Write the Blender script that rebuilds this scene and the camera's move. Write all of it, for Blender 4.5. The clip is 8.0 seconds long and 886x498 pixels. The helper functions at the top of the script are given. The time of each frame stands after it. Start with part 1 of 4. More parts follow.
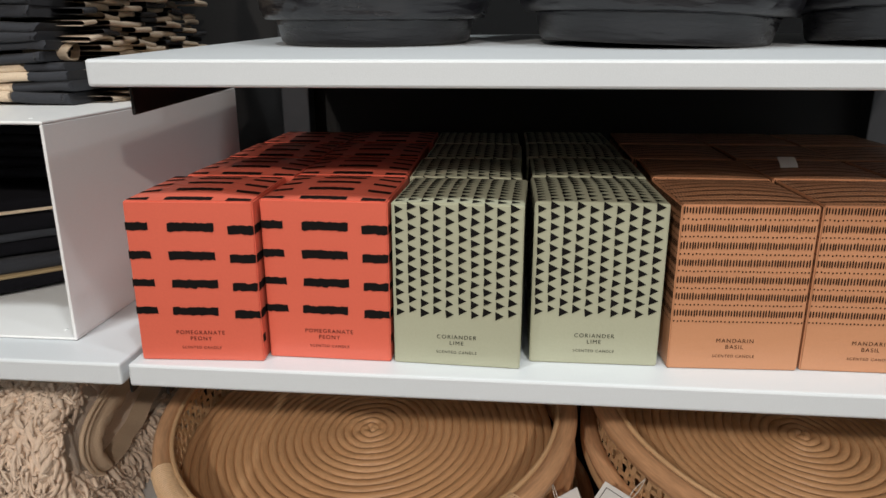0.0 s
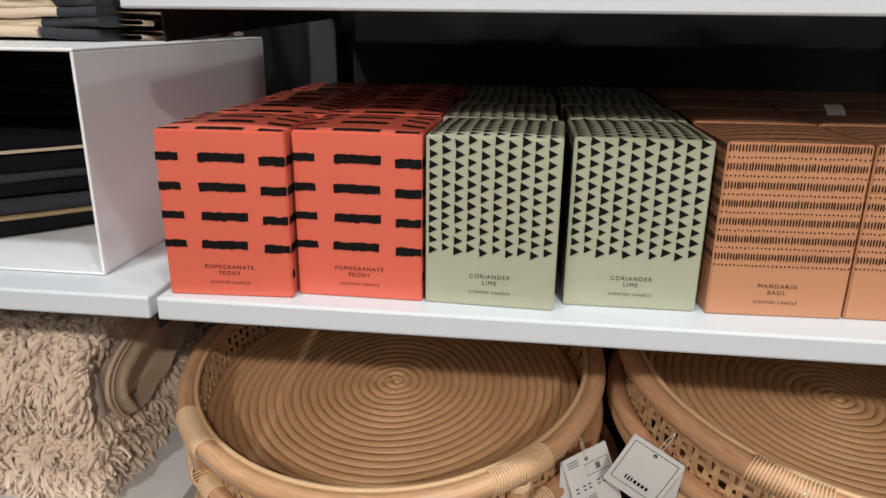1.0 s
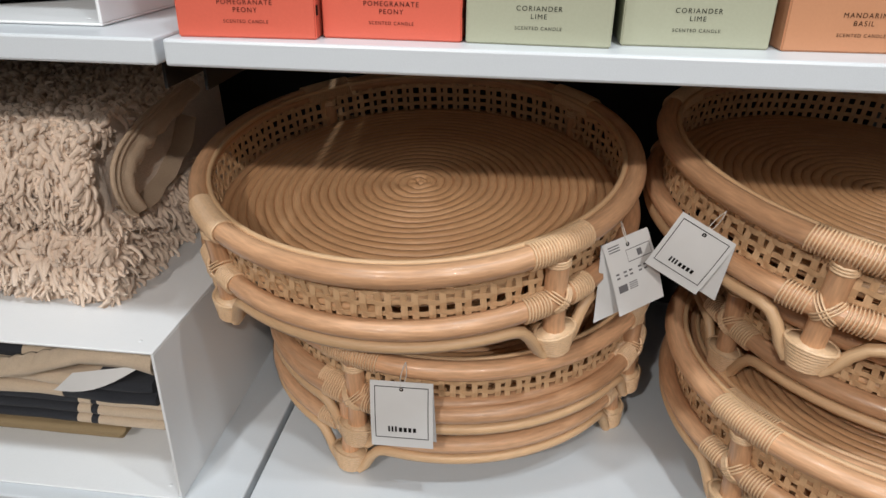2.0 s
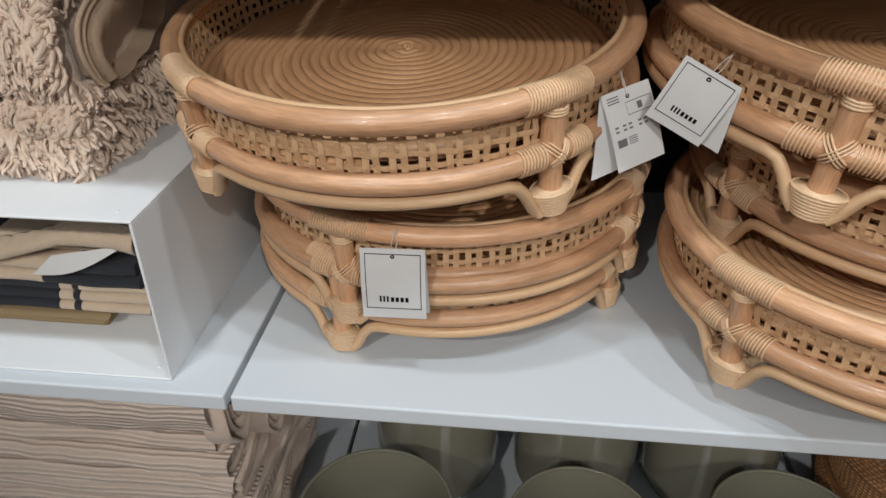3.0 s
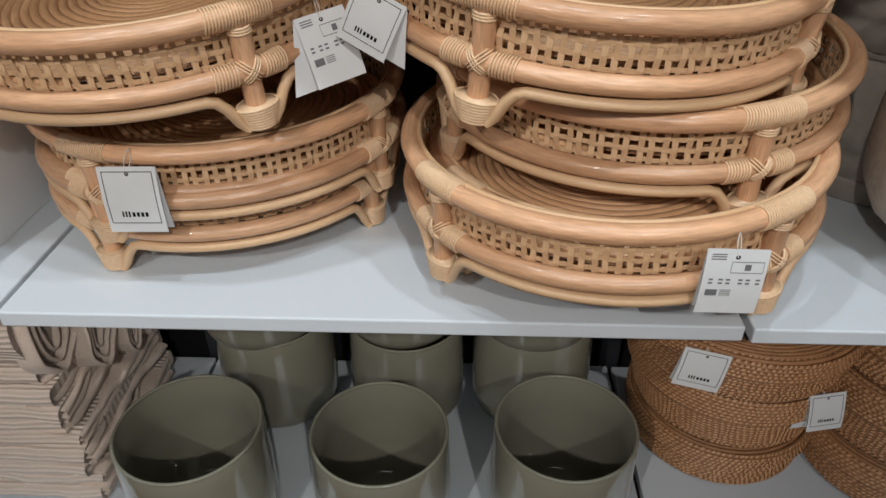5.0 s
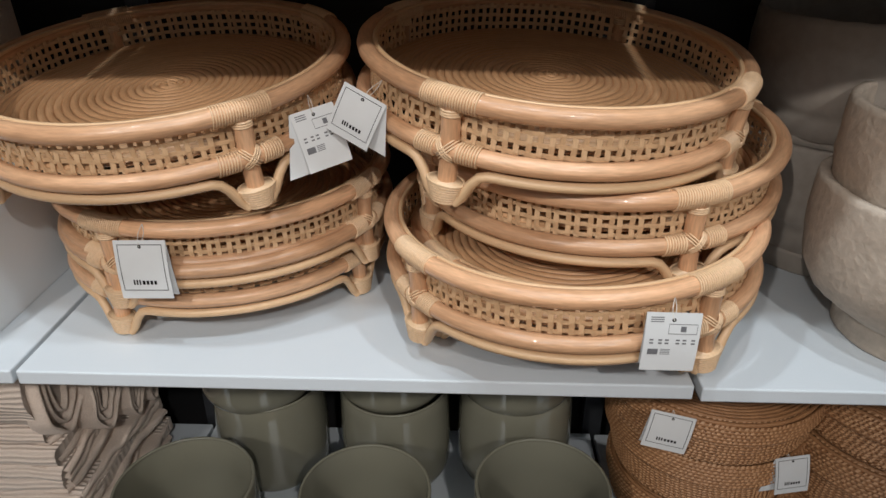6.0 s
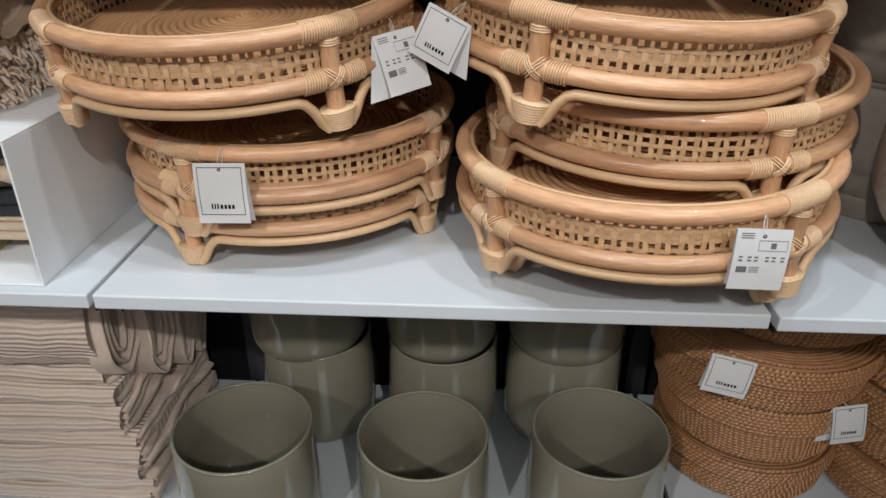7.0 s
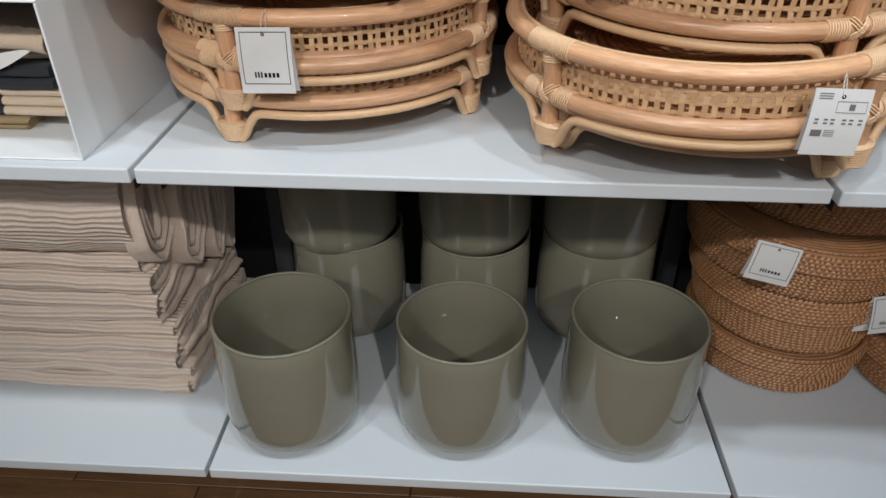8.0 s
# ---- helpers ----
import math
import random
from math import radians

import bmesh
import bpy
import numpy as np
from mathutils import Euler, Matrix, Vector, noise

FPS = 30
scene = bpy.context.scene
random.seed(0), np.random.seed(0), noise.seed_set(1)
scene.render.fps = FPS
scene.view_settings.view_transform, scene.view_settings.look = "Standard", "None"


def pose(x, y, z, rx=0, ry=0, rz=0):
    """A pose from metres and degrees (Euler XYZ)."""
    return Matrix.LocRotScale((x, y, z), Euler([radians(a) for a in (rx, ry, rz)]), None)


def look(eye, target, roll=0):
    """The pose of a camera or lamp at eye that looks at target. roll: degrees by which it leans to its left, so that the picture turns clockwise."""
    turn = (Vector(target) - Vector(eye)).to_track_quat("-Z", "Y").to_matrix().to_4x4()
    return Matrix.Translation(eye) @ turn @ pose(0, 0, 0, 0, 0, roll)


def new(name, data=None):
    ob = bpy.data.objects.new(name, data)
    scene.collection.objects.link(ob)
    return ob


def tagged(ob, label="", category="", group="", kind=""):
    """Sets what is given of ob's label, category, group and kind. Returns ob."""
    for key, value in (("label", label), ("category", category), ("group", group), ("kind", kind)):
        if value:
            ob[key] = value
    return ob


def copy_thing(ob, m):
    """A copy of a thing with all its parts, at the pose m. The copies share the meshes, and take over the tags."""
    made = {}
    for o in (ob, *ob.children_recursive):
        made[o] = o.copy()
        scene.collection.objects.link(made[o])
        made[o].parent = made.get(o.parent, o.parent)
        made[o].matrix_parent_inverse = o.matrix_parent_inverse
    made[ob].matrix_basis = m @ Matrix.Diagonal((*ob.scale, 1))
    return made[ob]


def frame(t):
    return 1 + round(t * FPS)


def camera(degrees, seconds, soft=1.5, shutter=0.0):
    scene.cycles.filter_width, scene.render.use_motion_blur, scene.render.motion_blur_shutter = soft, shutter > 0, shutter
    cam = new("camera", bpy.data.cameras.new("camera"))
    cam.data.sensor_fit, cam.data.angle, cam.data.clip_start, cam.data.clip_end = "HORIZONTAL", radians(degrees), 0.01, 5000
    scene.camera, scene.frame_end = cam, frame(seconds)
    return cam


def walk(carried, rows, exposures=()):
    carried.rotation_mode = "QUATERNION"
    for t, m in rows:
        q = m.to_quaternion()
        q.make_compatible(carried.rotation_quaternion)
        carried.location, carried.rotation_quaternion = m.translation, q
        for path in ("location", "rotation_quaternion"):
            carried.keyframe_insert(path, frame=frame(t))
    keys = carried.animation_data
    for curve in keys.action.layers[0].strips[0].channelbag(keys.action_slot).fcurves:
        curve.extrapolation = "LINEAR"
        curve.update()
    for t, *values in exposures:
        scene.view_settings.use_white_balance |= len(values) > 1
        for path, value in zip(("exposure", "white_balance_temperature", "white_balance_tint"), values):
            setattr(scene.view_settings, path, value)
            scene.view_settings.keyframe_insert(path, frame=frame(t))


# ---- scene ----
cam = camera(64.6, 8.0)
PATH = [
    (0, (0.009, 0.062, 1.434), (-0.172, 1.970, 0.862), -0.1),
    (0.3, (-0.034, 0.049, 1.439), (-0.217, 1.952, 0.853), 0.9),
    (0.5, (-0.019, 0.047, 1.433), (-0.241, 1.949, 0.856), 0.6),
    (1, (-0.005, 0.063, 1.395), (-0.231, 1.950, 0.773), 0.7),
    (1.5, (-0.023, 0.068, 1.328), (-0.239, 1.902, 0.562), 0.8),
    (2, (-0.038, 0.066, 1.262), (-0.240, 1.850, 0.380), 0.8),
    (2.2, (-0.051, 0.065, 1.245), (-0.215, 1.829, 0.317), 1.0),
    (3.3, (-0.032, 0.056, 1.169), (-0.202, 1.745, 0.113), -0.2),
    (3.5, (-0.035, 0.055, 1.166), (-0.192, 1.736, 0.094), -0.1),
    (4, (0.009, 0.041, 1.157), (-0.107, 1.712, 0.064), 0.6),
    (4.5, (0.093, 0.008, 1.153), (0.008, 1.675, 0.052), 0.9),
    (5, (0.217, -0.029, 1.167), (0.160, 1.642, 0.071), -0.1),
    (5.2, (0.237, -0.043, 1.185), (0.196, 1.644, 0.112), -1.2),
    (6.3, (0.254, -0.124, 1.205), (0.171, 1.669, 0.323), 0.2),
    (6.5, (0.241, -0.126, 1.188), (0.157, 1.667, 0.305), 0.3),
    (7, (0.168, -0.155, 1.129), (0.081, 1.621, 0.213), 0.2),
    (7.5, (0.125, -0.160, 1.091), (0.040, 1.571, 0.094), 0.3),
    (8, (0.108, -0.170, 1.062), (0.023, 1.500, -0.034), 0.3),
]
walk(cam, [(t, look(eye, target, roll)) for t, eye, target, roll in PATH],
     exposures=[(0, -0.26, 6900, 11), (1.5, -0.14, 6650, 11), (3.5, -0.20, 6280, 9), (5, -0.16, 6250, 9), (6.5, 0.0, 6300, 9), (7.2, 0.0, 6280, 9), (8, 0.03, 6280, 9)])

# ---- light ----
world = bpy.data.worlds.new("shop_air")
scene.world = world
world.use_nodes = True
world.node_tree.nodes["Background"].inputs[0].default_value = (1.0, 0.93, 0.84, 1)
world.node_tree.nodes["Background"].inputs[1].default_value = 0.05


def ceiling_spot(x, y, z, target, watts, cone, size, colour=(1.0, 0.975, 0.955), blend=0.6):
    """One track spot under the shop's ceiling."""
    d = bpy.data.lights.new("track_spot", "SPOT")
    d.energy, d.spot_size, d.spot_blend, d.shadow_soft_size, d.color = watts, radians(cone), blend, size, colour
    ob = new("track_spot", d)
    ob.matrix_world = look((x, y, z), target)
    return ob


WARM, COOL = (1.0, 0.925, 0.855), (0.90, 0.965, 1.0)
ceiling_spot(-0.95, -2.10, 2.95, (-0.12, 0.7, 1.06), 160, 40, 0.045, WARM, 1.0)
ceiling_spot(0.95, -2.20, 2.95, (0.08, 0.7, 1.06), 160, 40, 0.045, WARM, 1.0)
# the track over the shelves' front edge
ceiling_spot(-0.62, 0.02, 2.95, (-0.35, 0.60, 0.60), 52, 70, 0.05, COOL)
ceiling_spot(0.22, -0.06, 2.95, (0.10, 0.60, 0.60), 49, 70, 0.05, COOL)
ceiling_spot(1.02, 0.0, 2.95, (0.60, 0.60, 0.60), 49, 70, 0.05, COOL)
# broad soft fill over the aisle, added to lift the dark interiors; no known fitting
panel = bpy.data.lights.new("fill_panel", "AREA")
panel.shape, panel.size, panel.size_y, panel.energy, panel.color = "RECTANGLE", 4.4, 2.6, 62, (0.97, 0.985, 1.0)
new("fill_panel", panel).matrix_world = look((0.1, -2.15, 3.05), (0.1, -1.75, 0))

# ---- materials ----


def mat(name, base, rough=0.5, metal=0.0, dark=None, scale=8.0, detail=4.0, amount=0.5, bump=0.0, bump_scale=60.0, coords="Object",
        stretch=(1, 1, 1), random=0.0, coat=0.0, rough_var=0.08, spec=0.5, fine=None, sheen=0.0):
    """A principled material with stains at one scale, grain at another, and fine relief."""
    m = bpy.data.materials.new(name)
    m.use_nodes = True
    nt = m.node_tree
    n, link = nt.nodes, nt.links.new
    p = n["Principled BSDF"]
    p.inputs["Metallic"].default_value = metal
    p.inputs["Coat Weight"].default_value = coat
    p.inputs["Coat Roughness"].default_value = 0.05
    p.inputs["Specular IOR Level"].default_value = spec
    if sheen:
        p.inputs["Sheen Weight"].default_value = sheen
    tc = n.new("ShaderNodeTexCoord")
    mp = n.new("ShaderNodeMapping")
    mp.inputs["Scale"].default_value = stretch
    link(tc.outputs[coords], mp.inputs["Vector"])
    info = n.new("ShaderNodeObjectInfo")
    shift = n.new("ShaderNodeVectorMath")
    shift.operation = "ADD"
    times = n.new("ShaderNodeMath")
    times.operation = "MULTIPLY"
    times.inputs[1].default_value = 17.0
    link(info.outputs["Random"], times.inputs[0])
    link(mp.outputs["Vector"], shift.inputs[0])
    link(times.outputs[0], shift.inputs[1])
    n1 = n.new("ShaderNodeTexNoise")
    n1.inputs["Scale"].default_value, n1.inputs["Detail"].default_value = scale, detail
    link(shift.outputs[0], n1.inputs["Vector"])
    n2 = n.new("ShaderNodeTexNoise")
    n2.inputs["Scale"].default_value, n2.inputs["Detail"].default_value = bump_scale, 3.0
    link(shift.outputs[0], n2.inputs["Vector"])
    dark = dark or tuple(c * 0.72 for c in base)
    ramp = n.new("ShaderNodeMapRange")
    ramp.inputs[1].default_value, ramp.inputs[2].default_value = 0.5 - 0.32, 0.5 + 0.32
    link(n1.outputs["Fac"], ramp.inputs[0])
    mix = n.new("ShaderNodeMix")
    mix.data_type = "RGBA"
    mix.inputs["A"].default_value, mix.inputs["B"].default_value = (*dark, 1), (*base, 1)
    low = n.new("ShaderNodeMapRange")
    low.inputs[3].default_value, low.inputs[4].default_value = 1.0 - amount, 1.0
    link(ramp.outputs[0], low.inputs[0])
    link(low.outputs[0], mix.inputs["Factor"])
    out = mix.outputs["Result"]
    grain = n.new("ShaderNodeMix")
    grain.data_type, grain.blend_type = "RGBA", "MULTIPLY"
    grain.inputs["Factor"].default_value = 0.25 if fine is None else fine
    gr = n.new("ShaderNodeMapRange")
    gr.inputs[1].default_value, gr.inputs[2].default_value = 0.3, 0.7
    gr.inputs[3].default_value, gr.inputs[4].default_value = 0.55, 1.15
    link(n2.outputs["Fac"], gr.inputs[0])
    link(out, grain.inputs["A"])
    link(gr.outputs[0], grain.inputs["B"])
    out = grain.outputs["Result"]
    if random:
        hsv = n.new("ShaderNodeHueSaturation")
        v = n.new("ShaderNodeMapRange")
        v.inputs[3].default_value, v.inputs[4].default_value = 1 - random, 1 + random
        link(info.outputs["Random"], v.inputs[0])
        link(v.outputs[0], hsv.inputs["Value"])
        link(out, hsv.inputs["Color"])
        out = hsv.outputs["Color"]
    link(out, p.inputs["Base Color"])
    rr = n.new("ShaderNodeMapRange")
    rr.inputs[3].default_value, rr.inputs[4].default_value = max(rough - rough_var, 0.02), min(rough + rough_var, 1)
    link(n1.outputs["Fac"], rr.inputs[0])
    link(rr.outputs[0], p.inputs["Roughness"])
    if bump:
        b = n.new("ShaderNodeBump")
        b.inputs["Strength"].default_value, b.inputs["Distance"].default_value = bump, 0.002
        link(n2.outputs["Fac"], b.inputs["Height"])
        link(b.outputs["Normal"], p.inputs["Normal"])
    return m


def ribbed(m, period, depth, strength=0.8, ribs="Y"):
    """Adds woven ribs, running along the cloth, to a material's relief, and the shade of their grooves to its colour.
    """
    nt = m.node_tree
    n, link = nt.nodes, nt.links.new
    p = n["Principled BSDF"]
    tc = n.new("ShaderNodeTexCoord")
    w = n.new("ShaderNodeTexWave")
    w.wave_type, w.bands_direction, w.wave_profile = "BANDS", ribs, "SIN"
    w.inputs["Scale"].default_value = 0.31416 / period
    w.inputs["Distortion"].default_value, w.inputs["Detail Scale"].default_value = 0.6, 3.0
    link(tc.outputs["UV"], w.inputs["Vector"])
    b = n.new("ShaderNodeBump")
    b.inputs["Strength"].default_value, b.inputs["Distance"].default_value = strength, depth
    link(w.outputs["Fac"], b.inputs["Height"])
    old = p.inputs["Normal"].links
    if old:
        link(old[0].from_socket, b.inputs["Normal"])
    link(b.outputs["Normal"], p.inputs["Normal"])
    # groove shade: the rib wave is multiplied into the base colour too
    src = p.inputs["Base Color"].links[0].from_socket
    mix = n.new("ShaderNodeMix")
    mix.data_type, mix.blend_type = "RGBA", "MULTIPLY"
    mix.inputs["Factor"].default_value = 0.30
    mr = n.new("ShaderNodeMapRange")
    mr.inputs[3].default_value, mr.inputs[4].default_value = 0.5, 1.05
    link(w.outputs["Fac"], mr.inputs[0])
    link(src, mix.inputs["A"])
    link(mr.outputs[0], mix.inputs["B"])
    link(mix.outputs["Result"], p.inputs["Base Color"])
    return m


M_SHELF = mat("grey_white_powder_coat", (0.65, 0.70, 0.74), 0.36, scale=3, amount=0.12, bump=0.05, bump_scale=900, fine=0.06)
M_SHEET = mat("white_sheet_metal", (0.79, 0.815, 0.83), 0.4, scale=5, amount=0.1, bump=0.04, bump_scale=700, fine=0.05)
M_BLACK = mat("black_panel", (0.008, 0.008, 0.009), 0.7, amount=0.3, bump=0.1, bump_scale=200)
M_STEEL = mat("grey_upright_steel", (0.05, 0.053, 0.06), 0.5, metal=0.3, amount=0.3)
M_BRACKET = mat("black_bracket_steel", (0.015, 0.014, 0.014), 0.45, amount=0.2)
M_POLE = mat("rattan_pole", (0.76, 0.465, 0.275), 0.33, dark=(0.46, 0.22, 0.10), scale=5, detail=6, amount=0.75, coords="UV", stretch=(1.2, 9, 1),
             bump=0.25, bump_scale=42, random=0.16, fine=0.45, coat=0.12)
M_CANE = mat("pale_cane", (0.71, 0.48, 0.28), 0.42, dark=(0.54, 0.325, 0.165), scale=9, amount=0.6, coords="UV", stretch=(1, 12, 1), bump=0.2, bump_scale=80, random=0.07)
M_BIND = mat("cane_binding", (0.77, 0.55, 0.345), 0.36, dark=(0.66, 0.43, 0.245), scale=30, amount=0.6, bump=0.2, bump_scale=300, random=0.05)
M_COIL = mat("rattan_core_coil", (0.70, 0.42, 0.225), 0.42, dark=(0.52, 0.275, 0.13), scale=6, detail=6, amount=0.8, coords="UV", stretch=(1.5, 14, 1), bump=0.3,
             bump_scale=60, random=0.08, fine=0.4)
M_RED = mat("coral_red_carton", (0.70, 0.140, 0.090), 0.36, scale=6, amount=0.14, bump=0.05, bump_scale=500, fine=0.06)
M_SAGE = mat("sage_green_carton", (0.40, 0.412, 0.305), 0.36, scale=6, amount=0.14, bump=0.05, bump_scale=500, fine=0.06)
M_PEACH = mat("peach_carton", (0.54, 0.258, 0.138), 0.36, scale=6, amount=0.14, bump=0.05, bump_scale=500, fine=0.06)
M_INK = mat("matt_black_ink", (0.007, 0.006, 0.006), 0.75, scale=200, amount=0.3, spec=0.12)
M_INKB = mat("brown_black_ink", (0.030, 0.013, 0.007), 0.75, scale=200, amount=0.3, spec=0.12)
M_PAPER = mat("white_tag_card", (0.70, 0.71, 0.71), 0.6, scale=20, amount=0.06, fine=0.04)
M_GREYINK = mat("grey_tag_ink", (0.16, 0.16, 0.17), 0.6, amount=0.2)
M_THREAD = mat("clear_tag_thread", (0.7, 0.66, 0.6), 0.4)
M_GLASS = mat("grey_green_cased_glass", (0.228, 0.216, 0.158), 0.035, dark=(0.172, 0.174, 0.145), scale=5, amount=0.6, fine=0.05, coat=0.5, rough_var=0.03, bump=0.02, bump_scale=14)
M_RUG = mat("cream_wool_backing", (0.85, 0.72, 0.60), 0.95, scale=30, amount=0.4, bump=0.6, bump_scale=500, sheen=0.3)
M_YARN = mat("cream_shag_yarn", (0.90, 0.745, 0.61), 0.8, dark=(0.80, 0.625, 0.49), scale=22, amount=0.8, bump=0.4, bump_scale=900, sheen=0.3)
M_CANVAS = mat("beige_binding_canvas", (0.55, 0.415, 0.295), 0.9, scale=40, amount=0.3, bump=0.5, bump_scale=900)
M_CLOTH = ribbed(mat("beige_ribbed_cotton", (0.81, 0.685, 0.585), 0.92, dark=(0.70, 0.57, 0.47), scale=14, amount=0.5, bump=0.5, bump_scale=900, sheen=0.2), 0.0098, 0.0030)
M_HEM = mat("beige_cotton_hem", (0.77, 0.645, 0.545), 0.92, dark=(0.62, 0.49, 0.39), scale=45, amount=0.6, bump=0.8, bump_scale=380, sheen=0.2)
M_NAVY = mat("black_blue_woven_cotton", (0.027, 0.031, 0.040), 0.9, dark=(0.016, 0.017, 0.022), scale=20, amount=0.6, bump=0.6, bump_scale=800, sheen=0.05)
M_TAN = mat("natural_woven_cotton", (0.68, 0.545, 0.40), 0.92, scale=40, amount=0.4, bump=0.6, bump_scale=800, sheen=0.2)
# darker copy of the dark cotton, with the riser's inner shade in its colour
M_INKY = mat("shaded_black_cotton", (0.007, 0.007, 0.010), 0.95, dark=(0.004, 0.004, 0.006), scale=20, amount=0.6, bump=0.6, bump_scale=800, spec=0.15)
M_KHAKI = mat("khaki_cotton", (0.34, 0.25, 0.135), 0.9, scale=40, amount=0.3, bump=0.4, bump_scale=800)
M_BASKET = mat("woven_rattan_splint", (0.44, 0.22, 0.095), 0.55, dark=(0.25, 0.112, 0.045), scale=45, amount=0.8, bump=0.5, bump_scale=300, random=0.08)
M_STITCH = mat("light_rattan_stitch", (0.63, 0.355, 0.175), 0.5, dark=(0.42, 0.205, 0.09), scale=60, amount=0.8, bump=0.3, bump_scale=400)
M_POT = mat("black_hammered_pot", (0.012, 0.012, 0.015), 0.29, scale=12, amount=0.4, stretch=(1, 1, 5), bump=1.0, bump_scale=34)
M_PLASTER = mat("rough_sand_plaster", (0.56, 0.475, 0.39), 0.9, dark=(0.46, 0.385, 0.31), scale=7, amount=0.6, bump=1.0, bump_scale=85, fine=0.35)
M_GREYPOT = mat("greige_clay", (0.36, 0.315, 0.27), 0.85, scale=7, amount=0.4, bump=0.3, bump_scale=60)
M_OAK = mat("brown_oak_plank", (0.25, 0.135, 0.065), 0.45, dark=(0.14, 0.07, 0.03), scale=3, detail=8, amount=0.9, coords="Object", stretch=(1.5, 22, 1), bump=0.3, bump_scale=18,
            random=0.2, fine=0.5)
M_SUBFLOOR = mat("floor_joint", (0.05, 0.03, 0.018), 0.8)
M_WALL = mat("off_white_wall", (0.72, 0.71, 0.69), 0.9, scale=2, amount=0.1, bump=0.1, bump_scale=200)
M_CEIL = mat("dark_shop_ceiling", (0.30, 0.29, 0.28), 0.9, scale=2, amount=0.1)

# ---- mesh helpers ----


class Build:
    """Collects vertices, faces and texture coordinates, and makes one mesh of them."""

    def __init__(self):
        self.v, self.f, self.uv, self.count = [], [], [], 0

    def grid(self, p, close_u=False, close_v=False, size_u=1.0, size_v=1.0):
        """A sheet of quads over an array of points, rows by columns."""
        p = np.asarray(p, float)
        a, b = p.shape[:2]
        ia = np.arange(a if close_u else a - 1)
        ib = np.arange(b if close_v else b - 1)
        I, J = np.meshgrid(ia, ib, indexing="ij")
        I2, J2 = (I + 1) % a, (J + 1) % b
        base = self.count
        quads = np.stack([I * b + J, I2 * b + J, I2 * b + J2, I * b + J2], -1).reshape(-1, 4) + base
        du, dv = size_u / max(len(ia), 1), size_v / max(len(ib), 1)
        u0, v0 = I * du, J * dv
        uv = np.stack([np.stack([u0, v0], -1), np.stack([u0 + du, v0], -1), np.stack([u0 + du, v0 + dv], -1), np.stack([u0, v0 + dv], -1)], -2).reshape(-1, 2)
        self.v.append(p.reshape(-1, 3))
        self.f.extend(quads.tolist())
        self.uv.append(uv)
        self.count += a * b

    def poly(self, pts):
        pts = np.asarray(pts, float)
        self.v.append(pts)
        self.f.append(list(range(self.count, self.count + len(pts))))
        self.uv.append(pts[:, :2])
        self.count += len(pts)

    def box(self, x0, x1, y0, y1, z0, z1, m=None):
        c = np.array([(x, y, z) for z in (z0, z1) for x, y in ((x0, y0), (x1, y0), (x1, y1), (x0, y1))])
        if m is not None:
            c = np.array([m @ Vector(q) for q in c])
        b = self.count
        self.v.append(c)
        for q in ((3, 2, 1, 0), (4, 5, 6, 7), (0, 1, 5, 4), (1, 2, 6, 5), (2, 3, 7, 6), (3, 0, 4, 7)):
            self.f.append([b + i for i in q])
            self.uv.append(np.array([(0, 0), (x1 - x0, 0), (x1 - x0, z1 - z0), (0, z1 - z0)]))
        self.count += 8

    def tube(self, pts, r, n=8, closed=False, ref=(0, 0, 1), squash=1.0):
        """A round bar along a line of points. ref: a direction, or 'radial', that never runs along the bar."""
        p = np.asarray(pts, float)
        r = np.broadcast_to(np.asarray(r, float), (len(p),))
        if closed:
            t = np.roll(p, -1, 0) - np.roll(p, 1, 0)
        else:
            t = np.gradient(p, axis=0)
        t /= np.linalg.norm(t, axis=1)[:, None] + 1e-12
        if isinstance(ref, str):
            k = p * (1, 1, 0)
            k = k / (np.linalg.norm(k, axis=1)[:, None] + 1e-9)
        else:
            k = np.broadcast_to(np.asarray(ref, float), p.shape)
        s = np.cross(t, k)
        s /= np.linalg.norm(s, axis=1)[:, None] + 1e-12
        w = np.cross(s, t)
        a = np.linspace(0, 2 * np.pi, n, endpoint=False)
        ring = p[:, None] + r[:, None, None] * (np.cos(a)[None, :, None] * s[:, None] + squash * np.sin(a)[None, :, None] * w[:, None])
        length = float(np.linalg.norm(np.diff(p, axis=0), axis=1).sum())
        self.grid(ring, closed, True, length, float(2 * np.pi * r.mean()))
        if not closed:
            b = self.count - len(p) * n
            self.f.append(list(range(b + n - 1, b - 1, -1)))
            self.f.append(list(range(b + (len(p) - 1) * n, b + len(p) * n)))
            self.uv.append(np.zeros((2 * n, 2)))

    def lathe(self, profile, n=64, centre=(0, 0)):
        a = np.linspace(0, 2 * np.pi, n, endpoint=False)
        pr = np.asarray(profile, float)
        p = np.stack([centre[0] + pr[None, :, 0] * np.cos(a)[:, None], centre[1] + pr[None, :, 0] * np.sin(a)[:, None], np.broadcast_to(pr[None, :, 1], (n, len(pr)))], -1)
        length = float(np.linalg.norm(np.diff(pr, axis=0), axis=1).sum())
        self.grid(p, True, False, float(2 * np.pi * pr[:, 0].max()), length)

    def mesh(self, name, material, smooth=True):
        me = bpy.data.meshes.new(name)
        v = np.concatenate(self.v)
        me.from_pydata(v.tolist(), [], self.f)
        layer = me.uv_layers.new(name="UVMap")
        layer.data.foreach_set("uv", np.concatenate(self.uv).astype(np.float32).ravel())
        me.materials.append(material)
        if smooth:
            me.polygons.foreach_set("use_smooth", np.ones(len(me.polygons), bool))
        me.update()
        return me


